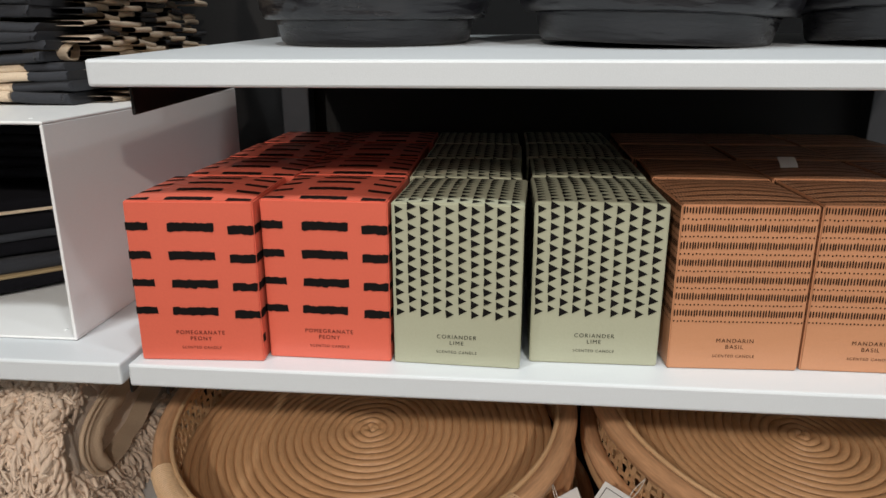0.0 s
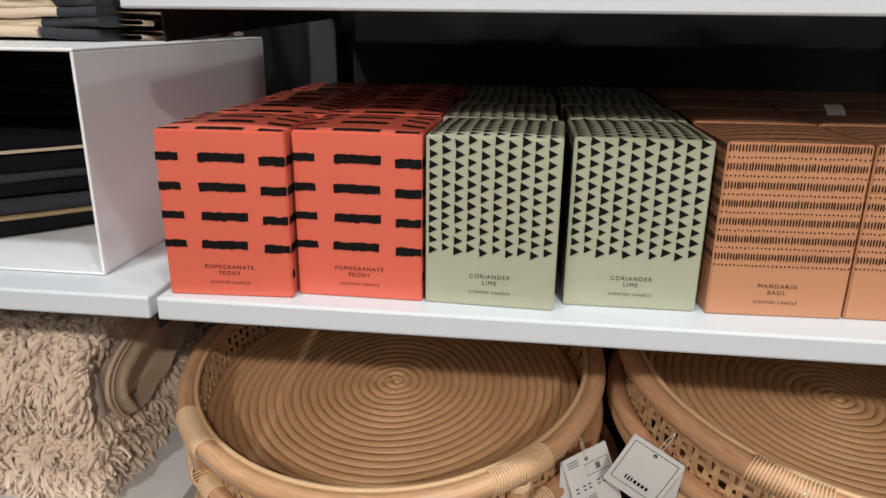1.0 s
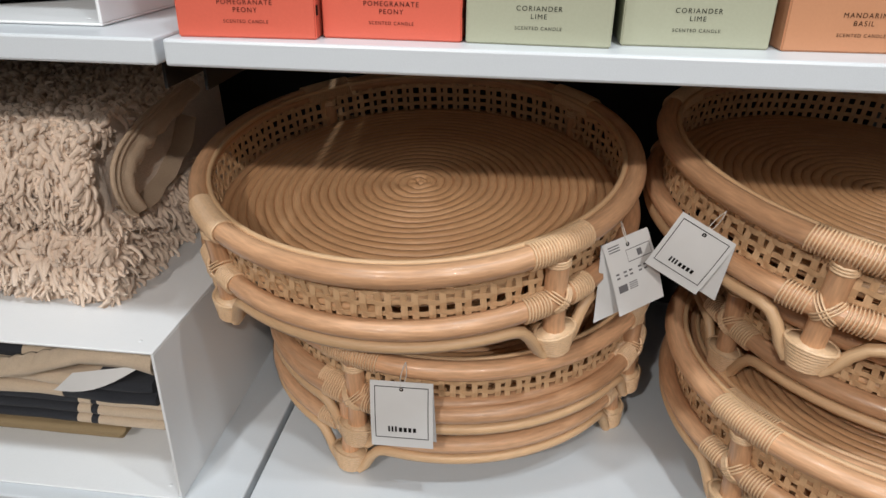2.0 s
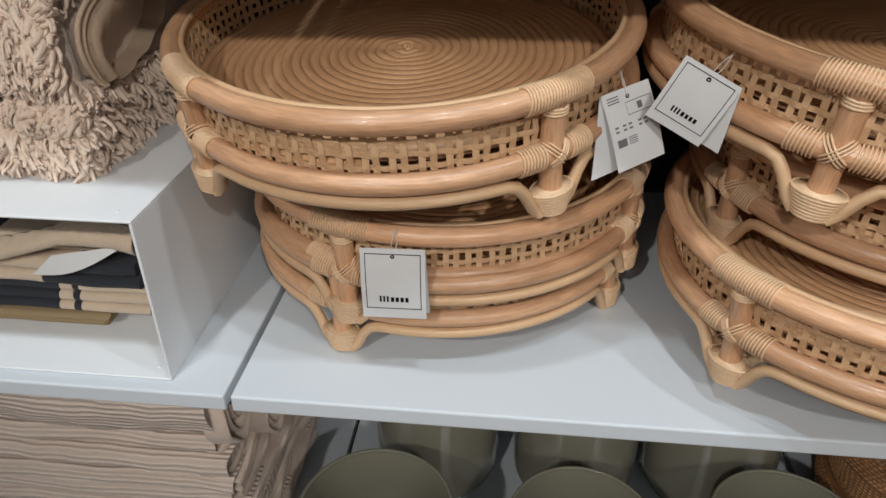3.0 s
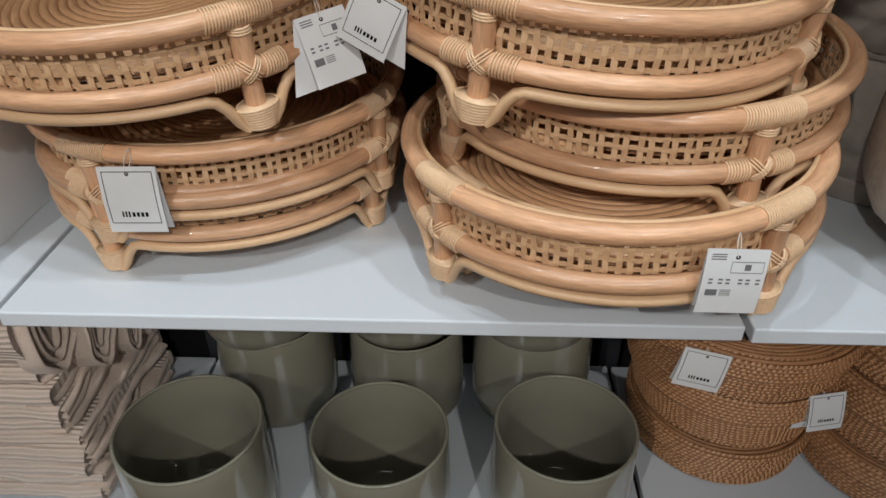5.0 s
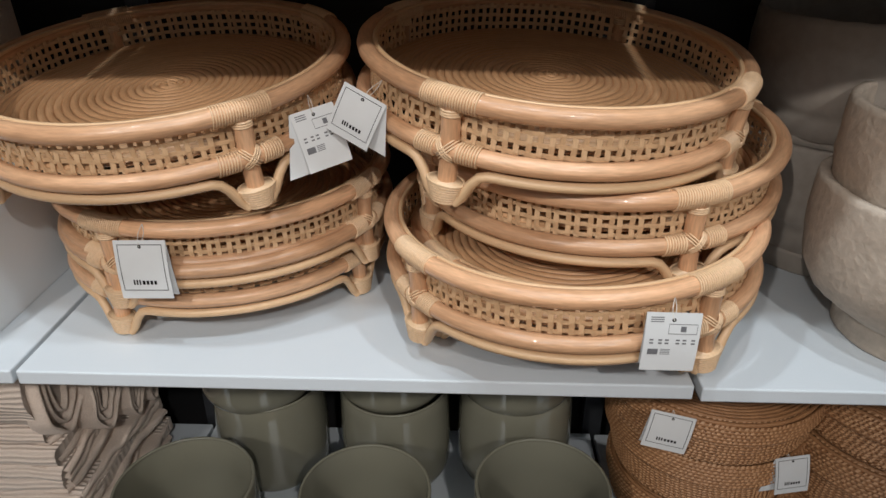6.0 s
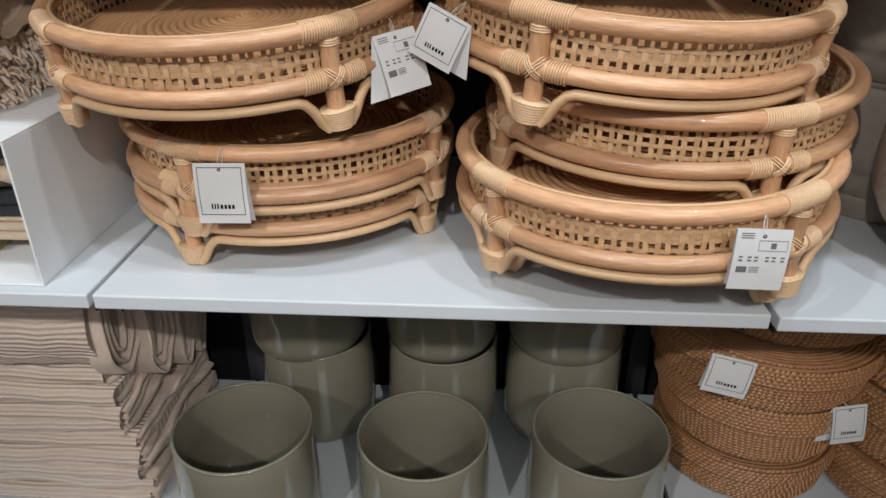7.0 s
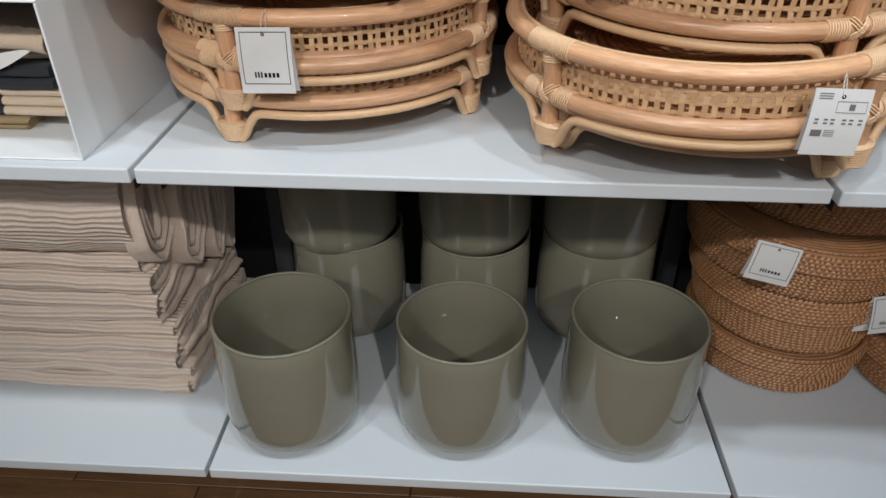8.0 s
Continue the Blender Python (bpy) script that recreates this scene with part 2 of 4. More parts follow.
def part(name, build, material, parent=None, label="", smooth=True):
    """One mesh object, under a thing or a part where a parent is given."""
    ob = new(name, build.mesh(name, material, smooth) if isinstance(build, Build) else build)
    if parent is not None:
        ob.parent = parent
    if label:
        ob["label"] = label
    return ob


def thing(name, m, label, category, group="", kind=""):
    ob = new(name)
    ob.empty_display_size = 0.02
    ob.matrix_world = m
    return tagged(ob, label, category, group, kind)


def slab_mesh(name, x0, x1, y0, y1, z0, z1, material, bevel=0.002, segments=2):
    """A slab with rounded edges."""
    bm = bmesh.new()
    bmesh.ops.create_cube(bm, size=1)
    for v in bm.verts:
        v.co = Vector(((x0 + x1) / 2 + v.co.x * (x1 - x0), (y0 + y1) / 2 + v.co.y * (y1 - y0), (z0 + z1) / 2 + v.co.z * (z1 - z0)))
    if bevel:
        bmesh.ops.bevel(bm, geom=bm.edges[:], offset=bevel, segments=segments, affect="EDGES", profile=0.5)
    me = bpy.data.meshes.new(name)
    bm.to_mesh(me)
    bm.free()
    me.materials.append(material)
    return me


def slab(name, box, material, bevel=0.002, parent=None, label="", category="", group="", kind=""):
    ob = new(name, slab_mesh(name, *box, material, bevel))
    if parent is not None:
        ob.parent = parent
    return tagged(ob, label, category, group, kind)


def words(text, size, x, z, y, material, name, parent):
    """Centred lettering standing on the plane y, facing the aisle."""
    cu = bpy.data.curves.new(name, "FONT")
    cu.body, cu.size, cu.align_x, cu.extrude, cu.space_character = text, size, "CENTER", 0.0, 1.25
    ob = bpy.data.objects.new(name, cu)
    scene.collection.objects.link(ob)
    bpy.context.view_layer.update()
    me = bpy.data.meshes.new_from_object(ob.evaluated_get(bpy.context.evaluated_depsgraph_get()))
    bpy.data.objects.remove(ob)
    me.transform(pose(x, y, z, 90, 0, 0))
    me.materials.clear()
    me.materials.append(material)
    me.name = name
    return part(name, me, material, parent)


def fuzz(p, scale, amount, seed=0.0):
    """Shifts points by smooth noise."""
    p = np.asarray(p, float)
    flat = p.reshape(-1, 3)
    out = np.array([noise.noise_vector(Vector(q) * scale + Vector((seed, seed * 0.7, seed * 1.3))) for q in flat])
    return (flat + out * amount).reshape(p.shape)


# ---- the shop's shell ----
slab("wall_back", (-3.0, 3.0, 1.17, 1.30, 0.0, 3.1), M_BLACK, 0, label="black panel wall behind the shelves", category="wall", kind="structure")
# the next three walls and the ceiling are unseen, added to bounce light
slab("wall_aisle", (-3.0, 3.0, -3.75, -3.6, 0.0, 3.1), M_WALL, 0, label="unseen off-white wall across the aisle, added to bounce light", category="wall", kind="structure")
slab("wall_west", (-3.15, -3.0, -3.75, 1.30, 0.0, 3.1), M_WALL, 0, label="unseen off-white side wall, added to bounce light", category="wall", kind="structure")
slab("wall_east", (3.0, 3.15, -3.75, 1.30, 0.0, 3.1), M_WALL, 0, label="unseen off-white side wall, added to bounce light", category="wall", kind="structure")
slab("ceiling", (-3.15, 3.15, -3.75, 1.30, 3.1, 3.2), M_CEIL, 0, label="unseen grey ceiling, added to close the room", category="ceiling", kind="structure")
floor = slab("floor", (-3.15, 3.15, -3.75, 1.30, -0.1, -0.004), M_SUBFLOOR, 0, label="brown oak plank floor", category="floor", kind="structure")

# ---- shelving: three bays ----
BAYS = {"left": (-1.160, -0.318), "mid": (-0.311, 0.530), "right": (0.540, 1.385)}
SHELF_T = 0.0205
LEVELS = [("mid", 1.4205), ("left", 1.169), ("mid", 1.169), ("right", 1.169), ("left", 0.672), ("mid", 0.672), ("right", 0.669),
          ("left", 0.132), ("mid", 0.132), ("right", 0.130)]
for bay, top in LEVELS:
    x0, x1 = BAYS[bay]
    front = {0.132: 0.568, 0.130: 0.568}.get(top, 0.579)
    t = thing("shelf", pose(x0, front, top, 2.2 if top > 1.3 else 0), "light grey powder-coated shelf board on brackets", "shelf", "shelves of the wall unit")
    w = x1 - x0
    part("board", slab_mesh("board", 0, w, 0, 0.535, -SHELF_T, 0, M_SHELF, 0.0022), M_SHELF, t)
    for bx in (0.014, w - 0.014):
        part("bracket", slab_mesh("bracket", bx - 0.0015, bx + 0.0015, 0.035, 0.536, -SHELF_T - 0.026, -SHELF_T - 0.0005, M_BRACKET, 0.001), M_BRACKET, t, "thin black steel bracket")
for x in (-1.165, -0.3145, 0.535, 1.39):
    u = thing("shelf_upright", pose(x, 1.130, 0), "grey slotted steel upright fixed on the wall", "upright", "shelf uprights")
    part("channel", slab_mesh("channel", -0.021, 0.021, -0.016, 0.016, 0.0, 2.4, M_STEEL, 0.002), M_STEEL, u)

# ---- folded sheet-metal risers ----


def riser(x1, y0, z0, height):
    x0, d, s = x1 - 0.46, 0.43, 0.003
    t = thing("display_riser", pose(x0, y0, z0), "white folded sheet-metal display riser, open in front", "riser", "white risers")
    w = x1 - x0
    b = slab_mesh("top_plate", 0, w, 0, d, height - s, height, M_SHEET, 0.0012)
    part("top_plate", b, M_SHEET, t)
    part("bottom_plate", slab_mesh("bottom_plate", 0, w, 0, d, 0.0005, s, M_SHEET, 0.0012), M_SHEET, t)
    part("side_plate", slab_mesh("side_plate", w - s, w, 0.0004, d, s, height - s, M_SHEET, 0.0006), M_SHEET, t)
    part("side_plate", slab_mesh("side_plate", 0, s, 0.0004, d, s, height - s, M_SHEET, 0.0006), M_SHEET, t)
    for z, x in ((s + 0.0003, w - 0.022), (height + 0.0002, w - 0.022)):
        g = Build()
        g.lathe([(0.0, 0.0008), (0.0018, 0.0006), (0.0024, 0.0)], 12, (x, 0.018))
        r = part("rivet", g, M_SHEET, t)
        r.location.z = z
    return t


riser(-0.3820, 0.621, 1.169, 0.2)
riser(-0.3810, 0.596, 0.672, 0.195)

# ---- candle cartons ----
BOX_W, BOX_D, BOX_H = 0.1065, 0.1065, 0.1405


def carton_body(material, name, parent):
    """A square carton whose closed lid bulges a little."""
    bm = bmesh.new()
    bmesh.ops.create_cube(bm, size=1)
    for v in bm.verts:
        v.co = Vector((v.co.x * BOX_W, (v.co.y + 0.5) * BOX_D, (v.co.z + 0.5) * BOX_H))
    bmesh.ops.bevel(bm, geom=bm.edges[:], offset=0.0011, segments=2, affect="EDGES")
    top = [f for f in bm.faces if f.normal.z > 0.99]
    bmesh.ops.subdivide_edges(bm, edges=list({e for f in top for e in f.edges}), cuts=5, use_grid_fill=True)
    for v in bm.verts:
        if v.co.z > BOX_H - 0.0002:
            u, w = v.co.x / BOX_W * 2, v.co.y / BOX_D * 2 - 1
            v.co.z += 0.004 * max(0, 1 - u * u) * max(0, 1 - w * w)
    me = bpy.data.meshes.new(name)
    bm.to_mesh(me)
    bm.free()
    me.materials.append(material)
    return part(name, me, material, parent)


def on_face(face, u, v):
    """A point of a carton's face. u: across from its middle, v: up from the foot, or back from the front edge of the lid."""
    e = 0.0004
    if face == "front":
        return (u, -e, v)
    if face == "top":
        w, k = v / BOX_D * 2 - 1, u / BOX_W * 2
        return (u, v, BOX_H + e + 0.0042 * max(0, 1 - k * k) * max(0, 1 - w * w))
    if face == "left":
        return (-BOX_W / 2 - e, BOX_D / 2 - u, v)
    return (BOX_W / 2 + e, BOX_D / 2 + u, v)


def dashes_print(rng):
    g = Build()

    def bar(face, u0, u1, v, h):
        n = max(3, int((u1 - u0) / 0.0022))
        us = np.linspace(u0, u1, n)
        lo = [on_face(face, u + rng.normal() * 0.0002, v - h / 2 + rng.normal() * 0.00035) for u in us]
        hi = [on_face(face, u + rng.normal() * 0.0002, v + h / 2 + rng.normal() * 0.00035) for u in us]
        g.grid(np.array([lo, hi]))

    h = 0.0071
    for i, v in enumerate((0.119, 0.0945, 0.070, 0.0455)):
        s = rng.normal() * 0.0006
        bar("front", -BOX_W / 2 + 0.0004, -0.0345, v + 0.0004, h * 0.9)
        bar("front", -0.0200 + s, 0.0190 + s, v, h)
        bar("front", 0.0315, BOX_W / 2 - 0.0004, v - 0.0022, h)
        bar("left", 0.035, BOX_W / 2 - 0.0004, v, h)
        bar("left", -0.02, 0.018, v - 0.002, h)
        bar("right", -BOX_W / 2 + 0.0004, -0.036, v - 0.0022, h)
        bar("right", -0.02, 0.018, v - 0.002, h)
    bar("right", -BOX_W / 2 + 0.0004, -0.046, 0.021, h)
    for i, v in enumerate((0.006, 0.031, 0.056, 0.081, 0.1)):
        bar("top", -BOX_W / 2 + 0.002, -0.034, v, h * 0.9)
        bar("top", -0.020, 0.019, v, h)
        bar("top", 0.0315, BOX_W / 2 - 0.002, v - 0.0015, h)
    return g


def triangles_print(rng):
    g = Build()

    def tri(face, u, v, s):
        j = rng.normal(size=6) * 0.00025
        g.poly([on_face(face, u - s * 0.5 + j[0], v - s * 0.55 + j[1]), on_face(face, u + s * 0.55 + j[2], v + j[3]), on_face(face, u - s * 0.5 + j[4], v + s * 0.55 + j[5])])

    cols = 10
    for face in ("front", "top", "left", "right"):
        rows = 11 if face != "top" else 10
        for c in range(cols):
            for r in range(rows):
                u = -BOX_W / 2 + 0.0062 + c * 0.01035
                v = (0.0475 if face != "top" else 0.006) + r * (0.0088 if face != "top" else 0.0098) + (0.0022 if c % 2 else -0.0008)
                if face == "top":
                    v = min(v, BOX_D - 0.004)
                tri(face, u, v, 0.0067 + rng.normal() * 0.0003)
    return g


def stitches_print(rng):
    g = Build()

    def fleck(face, u, v, w, h):
        g.poly([on_face(face, u - w / 2, v - h * 0.3), on_face(face, u, v - h / 2), on_face(face, u + w / 2, v - h * 0.3), on_face(face, u + w / 2, v + h * 0.3), on_face(face, u, v + h / 2),
                on_face(face, u - w / 2, v + h * 0.3)])

    for face in ("front", "top", "left"):
        v = 0.043 if face != "top" else 0.004
        stop = 0.138 if face != "top" else BOX_D - 0.003
        k = 0
        while v < stop:
            big = k % 2 == 1
            u = -BOX_W / 2 + 0.002
            while u < BOX_W / 2 - 0.0012:
                fleck(face, u, v + rng.normal() * 0.0002, 0.0012 if big else 0.0013, (0.0066 if big else 0.0016) * (1 + rng.normal() * 0.08))
                u += (0.00225 if big else 0.0031) * (1 + rng.normal() * 0.08)
            v += 0.0072
            k += 1
    return g


def candle_carton(kind):
    rng = np.random.default_rng({"red": 3, "sage": 5, "peach": 7}[kind])
    label, material, ink, make, lines = {
        "red": ("coral red candle carton with black brush dashes", M_RED, M_INK, dashes_print, ("POMEGRANATE", "PEONY")),
        "sage": ("sage green candle carton with black triangles", M_SAGE, M_INK, triangles_print, ("CORIANDER", "LIME")),
        "peach": ("peach candle carton with fine dark brown dashes", M_PEACH, M_INKB, stitches_print, ("MANDARIN", "BASIL"))}[kind]
    t = thing("candle_carton", pose(0, 0, -5), label, "box", kind + " candle cartons on the shelf")
    carton_body(material, "carton", t)
    part("pattern", make(rng), ink, t, "printed dark pattern", smooth=False)
    words(lines[0], 0.0050, 0, 0.0245, -0.0005, ink, "lettering", t)
    words(lines[1], 0.0050, 0, 0.0190, -0.0005, ink, "lettering", t)
    words("SCENTED CANDLE", 0.0034, 0, 0.0112, -0.0005, ink, "lettering", t)
    return t


# columns of cartons: kind, middle of the front edge, its depth, turn, rows
COLUMNS = [("red", -0.2490, 0.5925, 3.0, 4), ("red", -0.1405, 0.6050, -0.8, 4), ("sage", -0.0310, 0.6020, -2.5, 4), ("sage", 0.0840, 0.6155, 0.4, 4),
           ("peach", 0.1985, 0.6155, 2.2, 4), ("peach", 0.3075, 0.6190, 0.0, 4), ("peach", 0.4160, 0.6180, 1.0, 4)]
rng = np.random.default_rng(11)
made = {}
for kind, x, y, turn, rows in COLUMNS:
    for r in range(rows):
        a = turn if r == 0 else rng.normal() * 1.2
        m = pose(x + (0 if r == 0 else rng.normal() * 0.0015), y + r * 0.1125, 1.1692, 0, 0, a)
        if kind not in made:
            made[kind] = candle_carton(kind)
            made[kind].matrix_world = m
        else:
            copy_thing(made[kind], m)

# a pale sticker standing up from a lid
g = Build()
q = np.linspace(0, 1, 6)
face = np.stack([np.stack([np.full(6, x), 0.005 * q ** 2, 0.014 * q], -1) for x in (-0.0085, 0.0085)])
g.grid(face)
g.grid(face[::-1] + (0, 0.0005, 0))
sticker = part("price_sticker", g, M_PAPER)
sticker.matrix_world = pose(0.283, 0.772, 1.3135, -35, 0, 4)
tagged(sticker, "small pale price sticker peeling from a peach carton", "sticker")

# ---- rattan trays ----
RIM_R, RIM_Z, LOW_Z, BASE_Z = 0.2350, 0.1190, 0.0625, 0.0745

RAIL, RAIL_LOW = 0.0106, 0.0100


def ring_path(r, z, n=96, wob=0.0, seed=0):
    a = np.linspace(0, 2 * np.pi, n, endpoint=False)
    k = 1 + wob * (np.sin(2 * a + seed) + 0.6 * np.sin(3 * a + 2 * seed))
    return np.stack([r * k * np.cos(a), r * k * np.sin(a), np.full(n, z)], -1)


def arc_wrap(g, mid, length, rail_r, tube_r, rail_z, wire=0.0018):
    """Cane wound round a rail for a short length."""
    n = max(2, int(length / (wire * 1.6)))
    for i in range(n):
        th = mid + (i - (n - 1) / 2) * length / n / rail_r
        b = np.linspace(0, 2 * np.pi, 15)[:-1]
        lean = 0.0012 * np.sin(b)
        rr = rail_r + (tube_r + 0.0009) * np.cos(b)
        tt = th + lean / rail_r
        g.tube(np.stack([rr * np.cos(tt), rr * np.sin(tt), rail_z + (tube_r + 0.0009) * np.sin(b)], -1), wire, 5, True, ref=(-math.sin(th), math.cos(th), 0), squash=0.5)


def rattan_tray():
    t = thing("rattan_tray", pose(0, 0, -6), "round honey-coloured rattan tray with cane sides on four feet", "tray", "stacked rattan trays")
    g = Build()
    g.tube(ring_path(RIM_R, RIM_Z, 96, 0.002, 1), RAIL, 12, True)
    part("top_rail", g, M_POLE, t)
    g = Build()
    g.tube(ring_path(RIM_R + 0.001, LOW_Z, 96, 0.002, 2), RAIL_LOW, 12, True)
    part("bottom_rail", g, M_POLE, t)
    g = Build()
    g.tube(ring_path(RIM_R - 0.0115, RIM_Z + 0.0060, 96, 0.002, 1), 0.0030, 6, True)
    part("rim_band", g, M_CANE, t, "pale split cane edging")
    # coiled base
    g = Build()
    pitch, turns = 0.0100, 21.9
    a = np.arange(0, turns * 2 * np.pi, 2 * np.pi / 44)
    r = 0.002 + pitch * a / (2 * np.pi)
    z = BASE_Z + 0.005 * (1 - (r / 0.215) ** 2) + 0.0006 * np.sin(5 * a + r * 90)
    g.tube(np.stack([r * np.cos(a), r * np.sin(a), z], -1), 0.0056, 8, False, squash=0.72)
    part("coiled_base", g, M_COIL, t, "spiral of rattan core")
    # woven cane wall
    g = Build()
    wall_r, count = 0.2265, 122
    lo, hi = LOW_Z + 0.004, RIM_Z - 0.004
    for i in range(count):
        th = 2 * np.pi * (i + 0.06 * math.sin(i * 7.3)) / count
        z = np.linspace(lo, hi, 9)
        ph = np.pi * (z - lo) / ((hi - lo) / 4) + (np.pi if i % 2 else 0)
        rr = wall_r + 0.0013 * np.sin(ph)
        tw = th + 0.0012 * math.sin(i * 3.1) / wall_r + 0 * z
        p = np.stack([rr * np.cos(tw), rr * np.sin(tw), z], -1)
        side = np.array([-math.sin(th), math.cos(th), 0]) * 0.0030
        out = np.array([math.cos(th), math.sin(th), 0]) * 0.0006
        g.grid(np.stack([p - side - out, p + side - out, p + side + out, p - side + out], 1), False, True, 0.06, 0.012)
    for k in range(4):
        zc = lo + (hi - lo) * (k + 0.5) / 4
        a = np.linspace(0, 2 * np.pi, count * 4, endpoint=False)
        rr = wall_r - 0.0013 * np.sin(a * count / 2 + (np.pi if k % 2 else 0)) * 1.2
        zz = zc + 0.0006 * np.sin(a * 9 + k)
        c, s = np.cos(a), np.sin(a)
        ring = [np.stack([(rr + o) * c, (rr + o) * s, zz + h], -1) for o, h in ((-0.0006, -0.0025), (0.0006, -0.0025), (0.0006, 0.0025), (-0.0006, 0.0025))]
        g.grid(np.stack(ring, 1), True, True, 1.4, 0.01)
    tagged(part("cane_wall", g, M_CANE, t, "open woven cane wall", smooth=False), kind="stuff")
    for k in range(4):
        th = k * math.pi / 2
        c, s = math.cos(th), math.sin(th)
        g = Build()
        z = np.linspace(0.003, RIM_Z - 0.002, 9)
        rr = RIM_R + 0.0015 - 0.003 * np.sin((z - 0.003) / 0.12 * np.pi)
        g.tube(np.stack([rr * c, rr * s, z], -1), 0.0108, 10, False, ref=(-s, c, 0))
        leg = part("leg", g, M_POLE, t)
        # binding at the rim, at both sides of the lower rail, and round the foot
        g = Build()
        arc_wrap(g, th, 0.066, RIM_R, RAIL, RIM_Z)
        tagged(part("rim_binding", g, M_BIND, leg, "pale cane binding"), kind="stuff")
        g = Build()
        for side in (-1, 1):
            arc_wrap(g, th + side * 0.0255 / RIM_R, 0.025, RIM_R + 0.001, RAIL_LOW, LOW_Z)
        er, et = np.array((c, s, 0.0)), np.array((-s, c, 0.0))
        b = np.linspace(0, 2 * np.pi, 17)[:-1][:, None]
        up = np.array((0, 0, 1.0))
        for side in (-1, 1):
            along, across = (et * side + up) / math.sqrt(2), (et * side - up) / math.sqrt(2)
            for j in range(3):
                mid = er * (RIM_R + 0.0008) + up * (LOW_Z + 0.001) + across * (j - 1.0) * 0.0030
                g.tube(mid + er * 0.0124 * np.cos(b) + along * 0.0148 * np.sin(b), 0.0018, 5, True, ref=tuple(across), squash=0.55)
        for j in range(3):
            mid = er * (RIM_R - 0.0005) + up * (RIM_Z - 0.0115 - j * 0.0028)
            g.tube(mid + er * 0.0108 * np.cos(b) + et * 0.0110 * np.sin(b), 0.0018, 5, True, squash=0.9)
        tagged(part("leg_binding", g, M_BIND, leg, "pale crossed cane binding"), kind="stuff")
        g = Build()
        g.lathe([(0.0, 0.0015), (0.0125, 0.002), (0.0145, 0.012), (0.0168, 0.0272), (0.0, 0.0278)], 16)
        core = g.v[0]
        g.v[0] = np.stack([(RIM_R + 0.0015 + core[:, 0] * 0.92) * c - core[:, 1] * 1.3 * s, (RIM_R + 0.0015 + core[:, 0] * 0.92) * s + core[:, 1] * 1.3 * c, core[:, 2]], -1)
        for j in range(8):
            b = np.linspace(0, 2 * np.pi, 19)[:-1]
            zz = 0.0042 + j * 0.0031
            ta, ra = 0.0150 + 0.0010 * j, 0.0125 + 0.00022 * j
            g.tube(np.stack([(RIM_R + 0.0015 + ra * np.cos(b)) * c - ta * np.sin(b) * s, (RIM_R + 0.0015 + ra * np.cos(b)) * s + ta * np.sin(b) * c, zz + 0 * b], -1), 0.0020, 5, True)
        tagged(part("foot_binding", g, M_BIND, leg, "pale cane wound round the foot"), kind="stuff")
        # thin cane running from foot to foot below the rail
        g = Build()
        a0, a1 = 0.055, math.pi / 2 - 0.055
        q = np.linspace(0, 1, 40)
        ang = th + a0 + (a1 - a0) * q
        edge = np.minimum(q, 1 - q) * (a1 - a0) * RIM_R
        zz = 0.0445 - 0.041 * np.exp(-(edge / 0.017) ** 2)
        rr = RIM_R + 0.003 + 0 * q
        g.tube(np.stack([rr * np.cos(ang), rr * np.sin(ang), zz], -1), 0.0060, 8, False, ref="radial")
        part("stretcher_cane", g, M_CANE, t, "thin pale cane loop between the feet")
    return t


def tray_pose(x, y, rim_z, tilt, lean, turn, scale=1.0):
    """x, y, rim_z: the middle of the rim."""
    return pose(x, y, rim_z, tilt, lean, 0) @ pose(0, 0, -RIM_Z * scale, 0, 0, turn) @ Matrix.Scale(scale, 4)


TRAYS = [(-0.1522, 0.8094, 1.0133, 8.0, -2.0, -50, 1.01), (-0.1110, 0.8790, 0.8447, 1.6, -0.5, -112, 0.99), (-0.1170, 0.8850, 0.7880, 0, 0, -114, 0.97),
         (0.3599, 0.8172, 1.0270, 6.0, 3.4, -121, 1.02), (0.4260, 0.8330, 0.9199, 4.0, -1.0, -70, 1.0), (0.3880, 0.7560, 0.8320, 1.5, -2.2, -146, 1.0),
         (0.4080, 0.8080, 0.7860, 0, 0, -147, 0.955)]
tray = rattan_tray()
for i, spec in enumerate(TRAYS):
    m = tray_pose(*spec)
    if i == 0:
        tray.matrix_world = m
    else:
        copy_thing(tray, m)

# ---- grey-green glass vases ----


def glass_vase():
    t = thing("glass_vase", pose(0, 0, -7), "grey-green opaque glass vase with rounded foot", "vase", "glass vases on the bottom shelf")
    g = Build()
    R, H = 0.1065, 0.2165
    out = [(0.0, 0.001), (0.05, 0.0005), (R - 0.040, 0.0012)]
    out += [(R + 0.0010 - 0.040 * (1 - math.sin(a)), 0.047 - 0.0458 * math.cos(a)) for a in np.linspace(0.12, math.pi / 2, 14)]
    out += [(R + 0.0012, 0.068), (R + 0.0016, 0.085), (R + 0.0014, 0.12), (R, 0.16), (R - 0.001, 0.19), (R - 0.002, H - 0.002), (R - 0.0028, H), (R - 0.0045, H), (R - 0.0055, H - 0.002)]
    out += [(R - 0.005, 0.15), (R - 0.0045, 0.08), (R - 0.010, 0.045), (R - 0.032, 0.019), (0.05, 0.013), (0.0, 0.012)]
    g.lathe(out, 72)
    part("body", g, M_GLASS, t)
    g = Build()
    g.tube(ring_path(R - 0.0040, H + 0.0002, 72), 0.0027, 8, True)
    part("rim", g, M_GLASS, t, "fire-polished glass rim")
    return t


